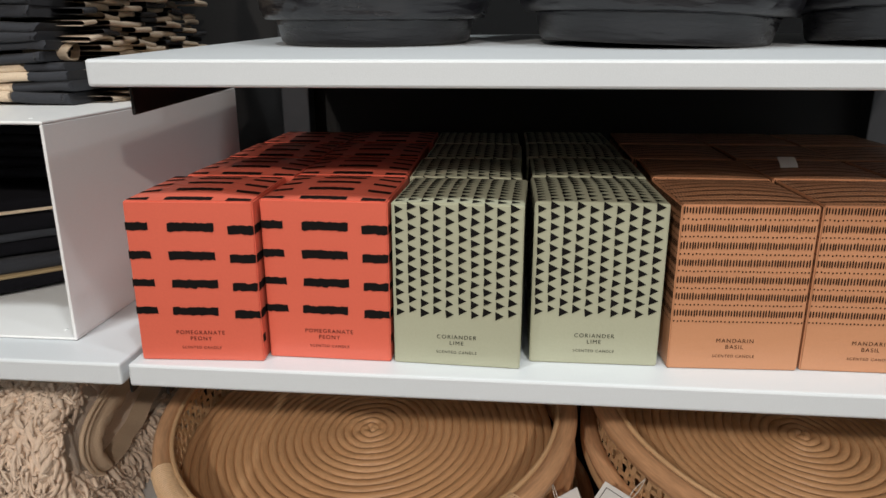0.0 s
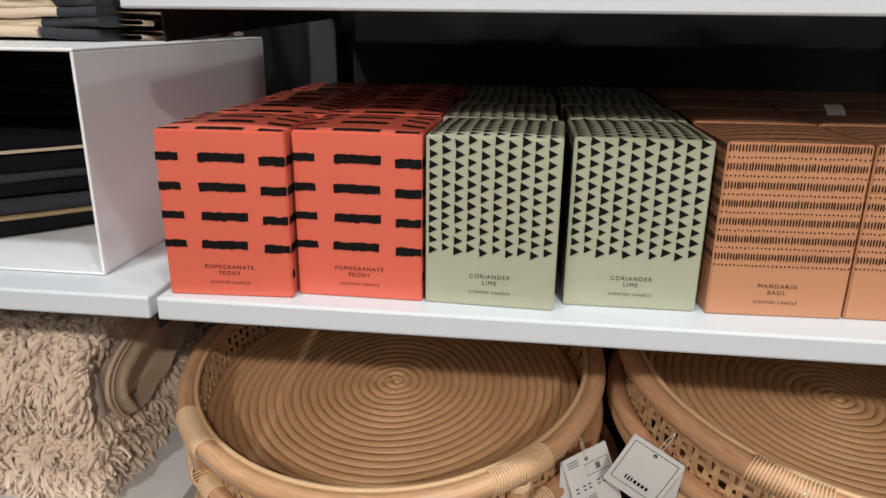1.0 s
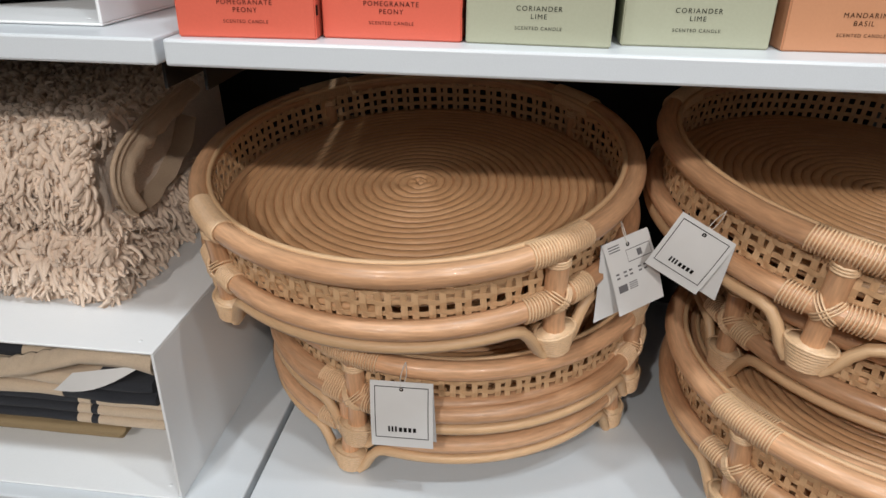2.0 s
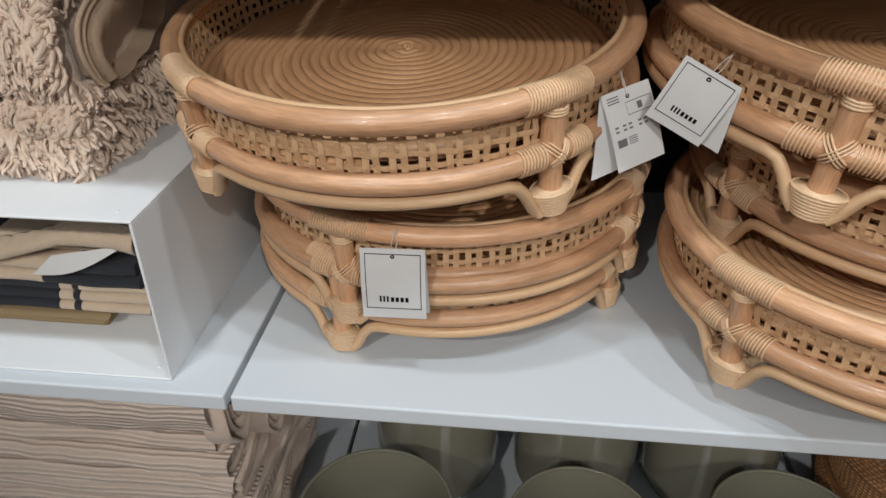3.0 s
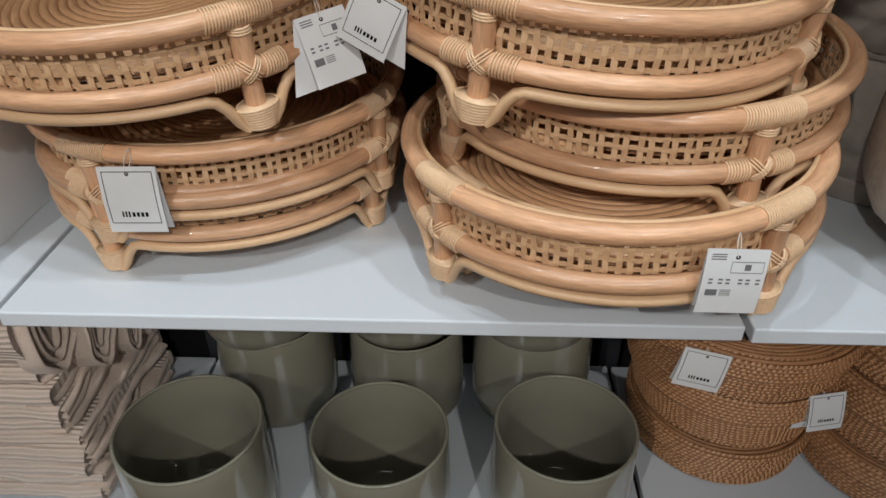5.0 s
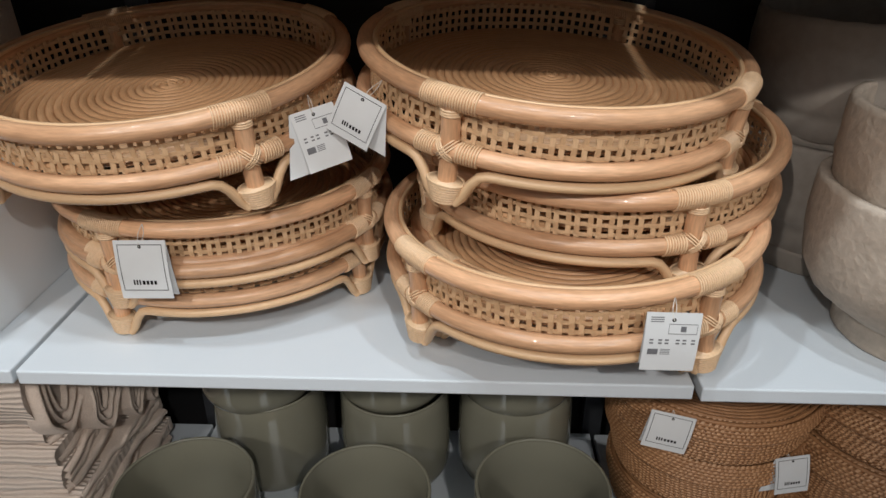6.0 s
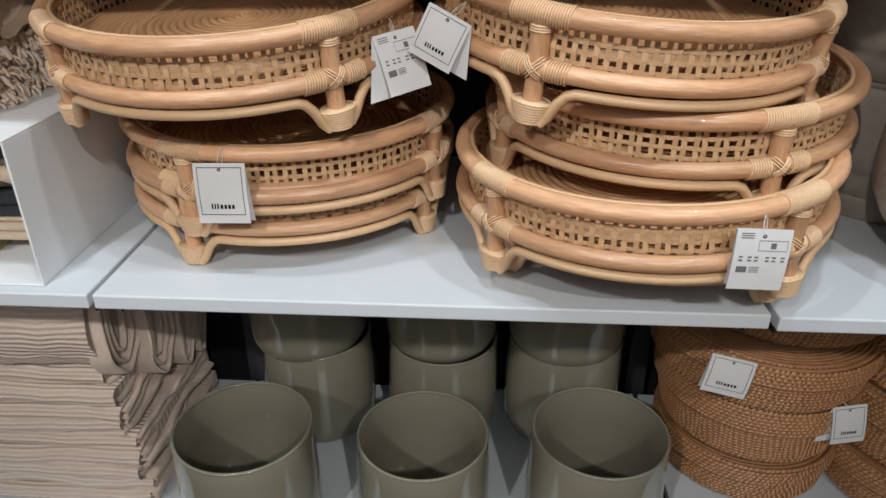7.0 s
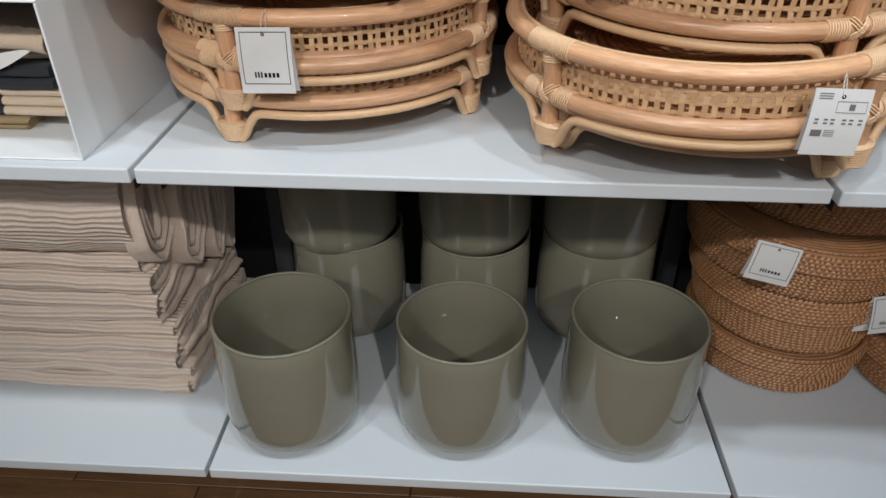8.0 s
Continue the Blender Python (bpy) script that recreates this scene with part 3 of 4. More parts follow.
VASES = [(-0.1945, 0.6990, 0.1325, 0, 1.055), (0.0945, 0.7075, 0.1325, 0, 0.956), (0.3785, 0.7225, 0.1325, 0, 0.982), (-0.1380, 0.9900, 0.1325, 0, 0.972),
         (0.1130, 0.9900, 0.1325, 0, 0.957), (0.3520, 0.9980, 0.1325, 0, 0.990), (-0.1500, 0.9860, 0.3310, 0, 0.990), (0.1130, 0.9960, 0.3300, 3, 0.957), (0.3500, 0.9930, 0.3350, 0, 0.990)]
vase = glass_vase()
for i, (x, y, z, tilt, s) in enumerate(VASES):
    m = pose(x, y, z, tilt, 0, i * 37) @ Matrix.Scale(s, 4)
    if i == 0:
        vase.matrix_world = m
    else:
        copy_thing(vase, m)

# ---- round lidded baskets ----


def coil(rows, step, wob):
    """One long coil of splint running through the turns' radii and heights."""
    pts = []
    for i, ((r0, z0), (r1, z1)) in enumerate(zip(rows, rows[1:])):
        a = np.linspace(0, 2 * np.pi, 57)[:-1]
        k = a / (2 * np.pi)
        r = (r0 + (r1 - r0) * k) * (1 + wob * (np.sin(2 * a + 1.3) + 0.6 * np.sin(3 * a + 2.1)))
        pts.append(np.stack([r * np.cos(a), r * np.sin(a), z0 + (z1 - z0) * k], -1))
    g = Build()
    g.tube(np.concatenate(pts), step * 0.58, 6, False, ref=(0.05, 0.03, 1))
    return g


def stitch_row(st, r, z, step, turn):
    """Slanted stitches over one turn of the coil."""
    m = int(2 * np.pi * r / 0.0088)
    for k in range(m):
        th = 2 * np.pi * (k + 0.5 * (turn % 2) + 0.18 * math.sin(k * 5.1 + turn)) / m
        lean, half = 0.0026 / r, (0.0021 + 0.0006 * math.sin(k * 3.7 + turn * 2)) / r
        o, p = r + step * 0.36, r + step * 0.74
        low = [(o * math.cos(th - lean + e * half), o * math.sin(th - lean + e * half), z - step * 0.54) for e in (-1, 1)]
        mid = [(p * math.cos(th + e * half), p * math.sin(th + e * half), z) for e in (1, -1)]
        top = [(o * math.cos(th + lean + e * half), o * math.sin(th + lean + e * half), z + step * 0.54) for e in (1, -1)]
        st.poly(low + mid)
        st.poly([mid[1], mid[0]] + top)


def lidded_basket(R0, R1, h, label):
    """R0: radius at the foot, R1: radius under the lid."""
    t = thing("lidded_basket", pose(0, 0, -8), label, "basket", "stacked lidded baskets")
    step = 0.0070
    st = Build()
    seam = h * 0.60
    rows = [(0.012 + i * step * 1.3, 0.0048) for i in range(int((R0 - 0.024) / (step * 1.3)))]
    for i in range(int(seam / step)):
        z = 0.004 + (i + 0.4) * step
        foot = 0.010 * max(0.0, 1 - z / 0.018) ** 2
        rows.append((R0 + (R1 - R0) * z / seam - foot, z))
        stitch_row(st, *rows[-1], step, i)
    body = part("body", coil(rows, step, 0.003), M_BASKET, t)
    tagged(part("stitching", st, M_STITCH, body), kind="stuff")
    st = Build()
    rows = [(R1 + 0.0062, seam + 0.0012)]
    for i in range(int((h - seam) / step)):
        z = seam + 0.003 + (i + 0.5) * step
        round_off = 0.006 * max(0.0, (z - h + 0.010) / 0.010) ** 2
        rows.append((R1 + 0.0065 - round_off, z))
        stitch_row(st, *rows[-1], step, i + 7)
    for i in range(int((R1 - 0.02) / step)):
        rows.append((R1 - 0.006 - i * step, h - 0.004 + 0.010 * (i * step / R1)))
        if i < 5:
            stitch_row(st, *rows[-1], step * 0.9, i)
    g = coil(rows, step, 0.003)
    lid = part("lid", g, M_BASKET, t)
    tagged(part("stitching", st, M_STITCH, lid), kind="stuff")
    return t


PLAIN_BASKET = "round brown woven rattan basket with a fitted lid"
b_low = lidded_basket(0.150, 0.156, 0.094, PLAIN_BASKET)
b_low.matrix_world = pose(0.703, 0.948, 0.1305)
b_flared = lidded_basket(0.153, 0.170, 0.136, "round woven rattan basket with flared sides and a lid")
b_flared.matrix_world = pose(0.703, 0.950, 0.2280, 0, 0, 40)
b_wide = lidded_basket(0.180, 0.188, 0.102, "wide brown woven rattan basket with a tag on its lid")
b_wide.matrix_world = pose(0.690, 0.948, 0.3700, 1.0, -2, 95)
b_top = lidded_basket(0.166, 0.178, 0.098, PLAIN_BASKET)
b_top.matrix_world = pose(0.722, 0.952, 0.4790, 0, 2, 150)
copy_thing(b_low, pose(1.015, 0.890, 0.1305, 0, 0, 10) @ Matrix.Scale(1.08, 4))
copy_thing(b_flared, pose(1.017, 0.892, 0.2350, 0, 0, 77) @ Matrix.Scale(1.05, 4))
copy_thing(b_wide, pose(1.022, 0.893, 0.3820, 0, 0, 143))
copy_thing(b_top, pose(1.020, 0.893, 0.4880, 0, 0, 143))

# ---- plaster pots on the right-hand bay ----


def rough_pot(R, H, material, label, wall=0.011, foot=0.62):
    t = thing("plaster_pot", pose(0, 0, -9), label, "pot", "stacked plaster pots")
    g = Build()
    pr = [(0.0, 0.0), (R * foot, 0.0), (R * foot + 0.004, 0.004), (R * foot + 0.004, 0.03), (R * (foot + 0.05), 0.038), (R * 0.87, H * 0.30), (R * 0.975, H * 0.45), (R, H * 0.62),
          (R * 0.995, H * 0.84), (R * 0.985, H - 0.008), (R * 0.972, H), (R * 0.975 - wall, H), (R * 0.965 - wall, H - 0.006), (R - wall - 0.004, H * 0.6), (R * 0.8 - wall, H * 0.3), (R * 0.5, 0.03), (0.0, 0.03)]
    foot_ring = Build()
    foot_ring.lathe(pr[:5] + [(R * foot * 0.8, 0.042)], 72)
    foot_ring.v[0] = fuzz(foot_ring.v[0], 30, 0.0018, R * 3)
    part("foot", foot_ring, material, t)
    pr = [(R * foot * 0.8, 0.036)] + pr[4:]
    fine = [pr[0]]
    for a, b in zip(pr, pr[1:]):
        k = max(1, int(math.dist(a, b) / 0.014))
        fine += [(a[0] + (b[0] - a[0]) * i / k, a[1] + (b[1] - a[1]) * i / k) for i in range(1, k + 1)]
    g.lathe(fine, 72)
    g.v[0] = fuzz(g.v[0], 22, 0.0022, R * 9)
    g.v[0] = fuzz(g.v[0], 75, 0.0016, R * 5)
    part("body", g, material, t)
    return t


pot = rough_pot(0.170, 0.212, M_PLASTER, "sand-coloured rough plaster pot stacked on another")
pot.matrix_world = pose(0.868, 0.712, 0.6695)
copy_thing(pot, pose(0.872, 0.714, 0.7830, 0, 0, 120) @ Matrix.Scale(0.935, 4))
big = rough_pot(0.170, 0.205, M_GREYPOT, "wide greige clay pot in a stack against the wall", foot=0.86)
big.matrix_world = pose(0.855, 0.990, 0.6695)
copy_thing(big, pose(0.855, 0.990, 0.8460, 0, 0, 60))

# ---- black pots on the upper shelf ----


def black_pot():
    t = thing("black_pot", pose(0, 0, -9.5), "black wrinkled clay pot with a set-back foot", "pot", "black pots on the upper shelf")
    g = Build()
    g.lathe([(0.0, 0.0), (0.086, 0.0), (0.090, 0.003), (0.094, 0.020), (0.0955, 0.0222), (0.090, 0.026), (0.0, 0.026)], 72)
    part("foot", g, M_POT, t)
    g = Build()
    z = np.concatenate([[0.0215, 0.0222], np.linspace(0.025, 0.198, 60)])
    r = np.interp(z, (0.0215, 0.0222, 0.025, 0.05, 0.08, 0.12, 0.17, 0.20), (0.094, 0.104, 0.1065, 0.114, 0.120, 0.123, 0.122, 0.118))
    g.lathe(list(zip(r, z)) + [(0.114, 0.204), (0.110, 0.20), (0.112, 0.15), (0.105, 0.06), (0.08, 0.03), (0.0, 0.03)], 120)
    # long wrinkles lying round the wall
    v = g.v[0]
    for k, (x, y, h) in enumerate(v.tolist()):
        rad = math.hypot(x, y)
        if rad > 0.1 and 0.026 < h < 0.195:
            w = noise.noise(Vector((x * 16, y * 16, h * 150 + 14 * noise.noise(Vector((x * 9, y * 9, h * 12)))))) * (0.55 + 0.45 * noise.noise(Vector((x * 11, y * 11, h * 20 + 5))))
            v[k, :2] *= 1 + 0.0055 * w / rad
    part("body", g, M_POT, t)
    return t


bp = black_pot()
bp.matrix_world = pose(-0.138, 0.850, 1.4315, 2.2) @ Matrix.Scale(1.12, 4)
copy_thing(bp, pose(0.150, 0.825, 1.4305, 2.2, 0, 70) @ Matrix.Scale(1.12, 4))
copy_thing(bp, pose(0.415, 0.810, 1.4300, 2.2, 0, 150) @ Matrix.Scale(1.12, 4))

# ---- folded textiles ----


def fold_profile(depth, h, n=10):
    """A folded sheet's section: a round fold in front, flat behind, in even steps."""
    r = h / 2
    a = np.linspace(-math.pi / 2, -3 * math.pi / 2, n)
    arc = [(r + r * math.cos(k), r + r * math.sin(k)) for k in a]
    p = np.array([(depth, 0.0)] + arc + [(depth, h)])
    d = np.concatenate([[0], np.cumsum(np.linalg.norm(np.diff(p, axis=0), axis=1))])
    q = np.concatenate([np.linspace(0, d[1], 7)[:-1], np.linspace(d[1], d[-2], 4 * n), np.linspace(d[-2], d[-1], 7)[1:]]) if h > 0.1 else d
    return np.stack([np.interp(q, d, p[:, 0]), np.interp(q, d, p[:, 1])], -1)


def folded_sheet(g, x0, x1, y0, depth, z0, h, seed, wave=0.004, columns=28, dip=0.0, fray=1.0):
    """One fold of cloth lying along x, its round edge towards the aisle."""
    pr = fold_profile(depth, h)
    xs = np.linspace(x0, x1, columns)
    p = np.stack([np.stack([np.full(len(pr), x), y0 + pr[:, 0], z0 + pr[:, 1]], -1) for x in xs])
    end = np.clip((xs - (x1 - 0.03)) / 0.03, 0, 1)
    p[:, :, 2] -= (dip * end)[:, None]
    q = fuzz(p, 7, wave, seed)
    q = fuzz(q, 26, wave * 0.3, seed + 3)
    q[:, :, 2] = np.maximum(q[:, :, 2], z0 - 0.002)
    for c in (-1, -2, -3):
        for k in range(q.shape[1]):
            y, zz = q[c, k, 1], q[c, k, 2]
            q[c, k, 0] += fray * (0.010 * noise.noise(Vector((y * 35, zz * 60, seed))) + 0.006 * noise.noise(Vector((y * 130, zz * 200, seed))))
    length = float(np.linalg.norm(np.diff(pr, axis=0), axis=1).sum())
    g.grid(q, False, False, x1 - x0, length)
    run = np.concatenate([[0], np.cumsum(np.linalg.norm(np.diff(pr, axis=0), axis=1))])
    uv = np.array([[(xs[a], run[b]), (xs[a + 1], run[b]), (xs[a + 1], run[b + 1]), (xs[a], run[b + 1])] for a in range(len(xs) - 1) for b in range(len(pr) - 1)])
    g.uv[-1] = uv.reshape(-1, 2)
    # ends
    for col in (q[0], q[-1]):
        mid = len(col) // 2
        half = np.stack([col[:mid], col[::-1][:mid]], 0)
        g.grid(half)


def cloth_stack(name, label, category, group, m, sheets, materials):
    """Sheets: (x0, x1, y0, depth, z0, h, seed, wave, which material)."""
    for x0, x1, y0, d, z0, h, seed, wave, which in sheets:
        t = thing(name, m, label, category, group)
        k = max(1, int(round(h / 0.011)))
        for i in range(k):
            g = Build()
            j = 0.006 * math.sin(seed * 3.7 + i * 2.4)
            folded_sheet(g, x0, x1 + j, y0 + 0.004 * math.sin(seed + i * 1.9), d, z0 + i * h / k, h / k * 0.97, seed + i * 0.05, wave)
            ys = np.linspace(y0 + 0.012, y0 + d - 0.02, 40)
            th = h / k
            line = np.stack([x1 + j - 0.002 + 0.003 * np.sin(ys * 71 + seed * 5 + i * 2) + 0 * ys, ys, z0 + (i + 0.5) * th + 0.002 * np.sin(ys * 53 + seed)], -1)
            g.tube(fuzz(line, 60, 0.0025, seed + i), th * (0.46 + 0.10 * np.sin(ys * 97 + seed * 3 + i)), 6, False, ref=(1, 0, 0))
            part("fold", g, materials[which], t)


rng = np.random.default_rng(21)
# beige ribbed throws on the bottom shelf
PILE = pose(-0.805, 0.630, 0.1325)


def throw(z0, h, x1, y0, seed):
    """One folded throw: a round front fold, with the layers' thin rolled edges at its end."""
    t = thing("folded_throw", PILE, "folded beige ribbed cotton throw in a pile", "throw", "pile of beige throws")
    g = Build()
    folded_sheet(g, -0.44, x1, y0, 0.32, z0, h * 0.98, seed, 0.0085, 44, fray=0.25)
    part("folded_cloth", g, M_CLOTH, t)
    layers = 2
    for i in range(layers):
        g = Build()
        zc = z0 + h * (i + 0.5) / layers
        q = np.linspace(0, 1, 46)
        yy = y0 + 0.005 + 0.30 * q
        reach = 0.001 + 0.006 * math.sin(seed * 2.1 + i * 2.6)
        line = np.stack([x1 + reach + 0.006 * np.sin(q * 7 + seed + i), yy, zc + 0.004 * np.sin(q * 9 + seed * 3 + i)], -1)
        rad = h / layers * 0.46 * np.clip(0.75 + q * 4, 0.75, 1)
        back = line - np.array((0.05, 0, 0))
        a = np.linspace(-math.pi / 2, math.pi / 2, 7)
        rows = [back + np.stack([0 * rad, 0 * rad, -rad], -1)]
        rows += [line + np.stack([rad * 0.9 * math.cos(k), 0 * rad, rad * math.sin(k)], -1) for k in a]
        rows += [back + np.stack([0 * rad, 0 * rad, rad], -1)]
        g.grid(fuzz(np.array(rows), 24, 0.0065, seed + i), False, False, 0.06, 0.3)
        part("rolled_edge", g, M_HEM, t, "thin rolled edges of the layers")


z = 0.0
for i in range(9):
    h = (0.034, 0.029, 0.033, 0.036, 0.028, 0.035, 0.031, 0.034, 0.030)[i]
    throw(z, h, 0.408 + 0.007 * math.sin(i * 2.2) - 0.0065 * max(0, i - 3), 0.098 + 0.007 * math.sin(i * 1.7) + 0.003 * max(0, i - 5), i * 2.3)
    z += h


def big_throw():
    """The uppermost throw: one thick soft fold, with its layers hanging in loops at the side."""
    t = thing("folded_throw", pose(-0.805, 0.630, 0.1325 + z), "thick folded beige ribbed throw on top of the pile", "throw", "pile of beige throws")
    g = Build()
    folded_sheet(g, -0.44, 0.392, 0.070, 0.36, 0.0, 0.192, 5.5, 0.012, 56, fray=0.2)
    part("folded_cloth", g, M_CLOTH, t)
    # loops: middle, half width, top, foot, end, lean
    for yc, half, top, foot, x_end, lean in ((0.146, 0.052, 0.205, -0.010, 0.410, -0.010), (0.242, 0.044, 0.205, -0.065, 0.432, -0.020), (0.335, 0.040, 0.200, -0.110, 0.440, -0.020),
                                             (0.405, 0.034, 0.195, -0.14, 0.430, -0.015)):
        for ring, shrink in enumerate((1.0, 0.72, 0.42)):
            g = Build()
            w = half * shrink
            bottom = foot + (1 - shrink) * half * 1.3
            a = np.linspace(0, math.pi, 15)
            y = np.concatenate([np.full(7, -w), -w * np.cos(a), np.full(7, w)])
            zz = np.concatenate([np.linspace(top, bottom + w * 1.15, 8)[:-1], bottom + w * 1.15 - w * 1.15 * np.sin(a), np.linspace(bottom + w * 1.15, top, 8)[1:]])
            y = yc + y * (0.55 + 0.45 * np.clip((zz - bottom) / 0.05, 0, 1)) + lean * (top - zz) / 0.15
            th = 0.0062
            rows = []
            for x, o in ((0.372, 0), (0.386, 0), (x_end - 0.006, 0), (x_end - 0.001, 0.0012), (x_end, 0.0031), (x_end - 0.001, 0.0050), (x_end - 0.006, th), (0.386, th), (0.372, th)):
                cy, cz = yc + lean * (top - zz) / 0.15, bottom + w * 1.15
                k = np.maximum(1 - o / max(w, 0.01), 0.3)
                rows.append(np.stack([np.full(len(y), x - 0.003 * ring), cy + (y - cy) * k, np.where(zz < cz, cz + (zz - cz) * k, zz)], -1))
            p = fuzz(np.array(rows), 14, 0.0075, 3.3 * yc * 10)
            p = fuzz(p, 60, 0.0012, yc)
            g.grid(p, False, False, 0.12, 0.4)
            part("hanging_fold", g, M_HEM, t, "layer hanging in a loop at the end of the throw")
    return t


big_throw()

# black and natural cloths on and in the risers
sheets = []
z = 0.0
for i in range(9):
    h = 0.0195 + 0.004 * rng.random()
    sheets.append((-0.36, 0.100 + 0.026 * rng.random() - 0.003 * i, 0.138 + 0.012 * rng.random() - 0.003 * i, 0.30, z, h, 40 + i * 0.4, 0.006, 0))
    z += h
STACK = pose(-0.56, 0.615, 1.3695)


def banded_cloth(m, sheets, label, group):
    """Dark cloths with natural ends and natural checks at the side folds."""
    for i, (x0, x1, y0, d, z0, h, seed, wave, which) in enumerate(sheets):
        t = thing("folded_cloth", m, label, "cloth", group)
        g = Build()
        split = x1 - 0.062 + 0.020 * math.sin(i * 2.1)
        for j in range(2):
            folded_sheet(g, split, x1, y0 + 0.002 * j, d, z0 + j * h / 2, h / 2 * 0.97, seed + j, wave)
        part("dark_weave", g, M_NAVY, t)
        g = Build()
        for j in range(2):
            folded_sheet(g, x0, split - 0.0005, y0 + 0.002 * j, d, z0 + j * h / 2, h / 2 * 0.97, seed + j, wave)
        part("natural_weave", g, M_TAN if which < 2 else M_NAVY, t, "natural cotton stripe")
        # thin edges of the folds that show at the side, in natural and dark blocks
        tan, dark = Build(), Build()
        for j in range(4):
            y = y0 + 0.035 + 0.02 * ((i * 5 + j) % 3)
            zc = z0 + h * (j + 0.5) / 4
            while y < y0 + 0.28:
                step = 0.018 + 0.03 * abs(math.sin(i * 3.3 + j * 1.7 + y * 40))
                target = tan if (int(y * 61) + i + j) % 3 else dark
                q = np.linspace(-math.pi / 2, math.pi / 2, 6)
                end = x1 + 0.030 + 0.020 * ((i * 3) % 4) / 4 + 0.014 * math.sin(y * 55 + j * 2 + i)
                sec = np.stack([end + h * 0.12 * np.cos(q), 0 * q, zc + h * 0.125 * np.sin(q)], -1)
                sec = np.vstack([[(x1 - 0.06, 0, zc - h * 0.125)], sec, [(x1 - 0.06, 0, zc + h * 0.125)]])
                p = np.stack([sec + (0, yy, 0) for yy in np.linspace(y, y + step, 4)])
                target.grid(fuzz(p, 28, 0.0035, i * 1.1))
                y += step + 0.0005
        q = np.linspace(0, 2 * np.pi, 15)[:-1]
        yy = y0 + 0.030 + 0.012 * math.sin(i * 4.0)
        loop = [np.stack([0 * q + x, yy + rad * 1.5 * np.cos(q), z0 + h / 2 + rad * np.sin(q)], -1) for x, rad in ((x1 - 0.04, h * 0.47), (x1 + 0.006, h * 0.47), (x1 + 0.007, h * 0.40), (x1 - 0.02, h * 0.36))]
        if i in (2, 6):
            tan.grid(fuzz(np.array(loop), 45, 0.006, i), False, True)
        tagged(part("side_fold", tan, M_TAN, t, "natural cotton blocks at the folded edge"), kind="stuff")
        tagged(part("dark_side_fold", dark, M_NAVY, t), kind="stuff")


banded_cloth(STACK, sheets, "folded black cloth with natural cotton bands", "pile of black and natural cloths")

t_in = pose(-0.56, 0.640, 1.1725)


def slanting_cloth(z0, h, material, seed, label):
    """A folded cloth whose front edge runs back slantwise towards the riser's side."""
    t = thing("folded_cloth", t_in, label, "cloth", "dark cloths in the upper riser")
    g = Build()
    folded_sheet(g, -0.27, 0.158, 0.022 + 0.006 * math.sin(seed * 2.7), 0.21, z0, h * 0.97, seed, min(0.005, h * 0.4), 44, fray=0.3)
    for v in g.v:
        v[:, 1] += 0.85 * np.maximum(0, v[:, 0] + 0.03)
    part("cloth", g, material, t)


z = 0.003
for i, (h, material, label) in enumerate(((0.016, M_INKY, "folded black cloth at the bottom of the pile"), (0.004, M_KHAKI, "thin folded khaki cloth between black ones"),
                                          (0.017, M_NAVY, "folded blue-black cloth inside the riser"), (0.016, M_INKY, "folded black cloth inside the riser"),
                                          (0.012, M_NAVY, "folded blue-black cloth inside the riser"), (0.020, M_INKY, "thick folded black cloth inside the riser"),
                                          (0.003, M_TAN, "thin natural cotton cloth on the dark pile"), (0.013, M_INKY, "folded black cloth on top of the pile"))):
    slanting_cloth(z, h, material, 60 + i * 1.9, label)
    z += h
# added black cloths stand in for the shade at the back of the riser
cloth_stack("folded_cloth", "black filler cloth added to darken the back of the riser", "cloth", "dark cloths in the upper riser", t_in,
            [(-0.33, 0.160, 0.13, 0.25, 0.118 + 0.0235 * k, 0.023, 130 + k, 0.003, 0) for k in range(3)], [M_INKY])

LOWER = pose(-0.56, 0.600, 0.6755)
cloth_stack("folded_cloth", "folded khaki cloth at the bottom of the pile", "cloth", "cloths in the lower riser", LOWER, [(-0.25, 0.064, 0.072, 0.27, 0.0, 0.020, 90, 0.002, 0)], [M_KHAKI])


def striped_cloth(cuts, y0, z0, h, seed, wave, first):
    """A folded cloth in stripes; cuts: the stripes' edges, first: whether the first one is dark."""
    t = thing("folded_cloth", LOWER, "folded black and natural striped cloth in the riser", "cloth", "cloths in the lower riser")
    for j in range(len(cuts) - 1):
        g = Build()
        folded_sheet(g, cuts[j], cuts[j + 1] - 0.0004, y0, 0.28, z0, h * 0.95, seed, wave, 16, fray=0.2)
        part("stripe", g, M_NAVY if (j % 2 == 0) == first else M_TAN, t)


for i in range(3):
    striped_cloth([-0.25, 0.015 + 0.002 * i, 0.033 + 0.001 * i, 0.042, 0.124 + 0.003 * i], 0.074 + 0.002 * i, 0.021 + i * 0.0128, 0.0128, 100, 0.0025, True)
striped_cloth([-0.25, 0.008, 0.121], 0.070, 0.0600, 0.0150, 105, 0.0060, False)
striped_cloth([-0.25, 0.046, 0.118], 0.074, 0.0755, 0.0165, 107, 0.0070, False)
striped_cloth([-0.25, -0.05, 0.122], 0.092, 0.0930, 0.0240, 109, 0.0060, True)


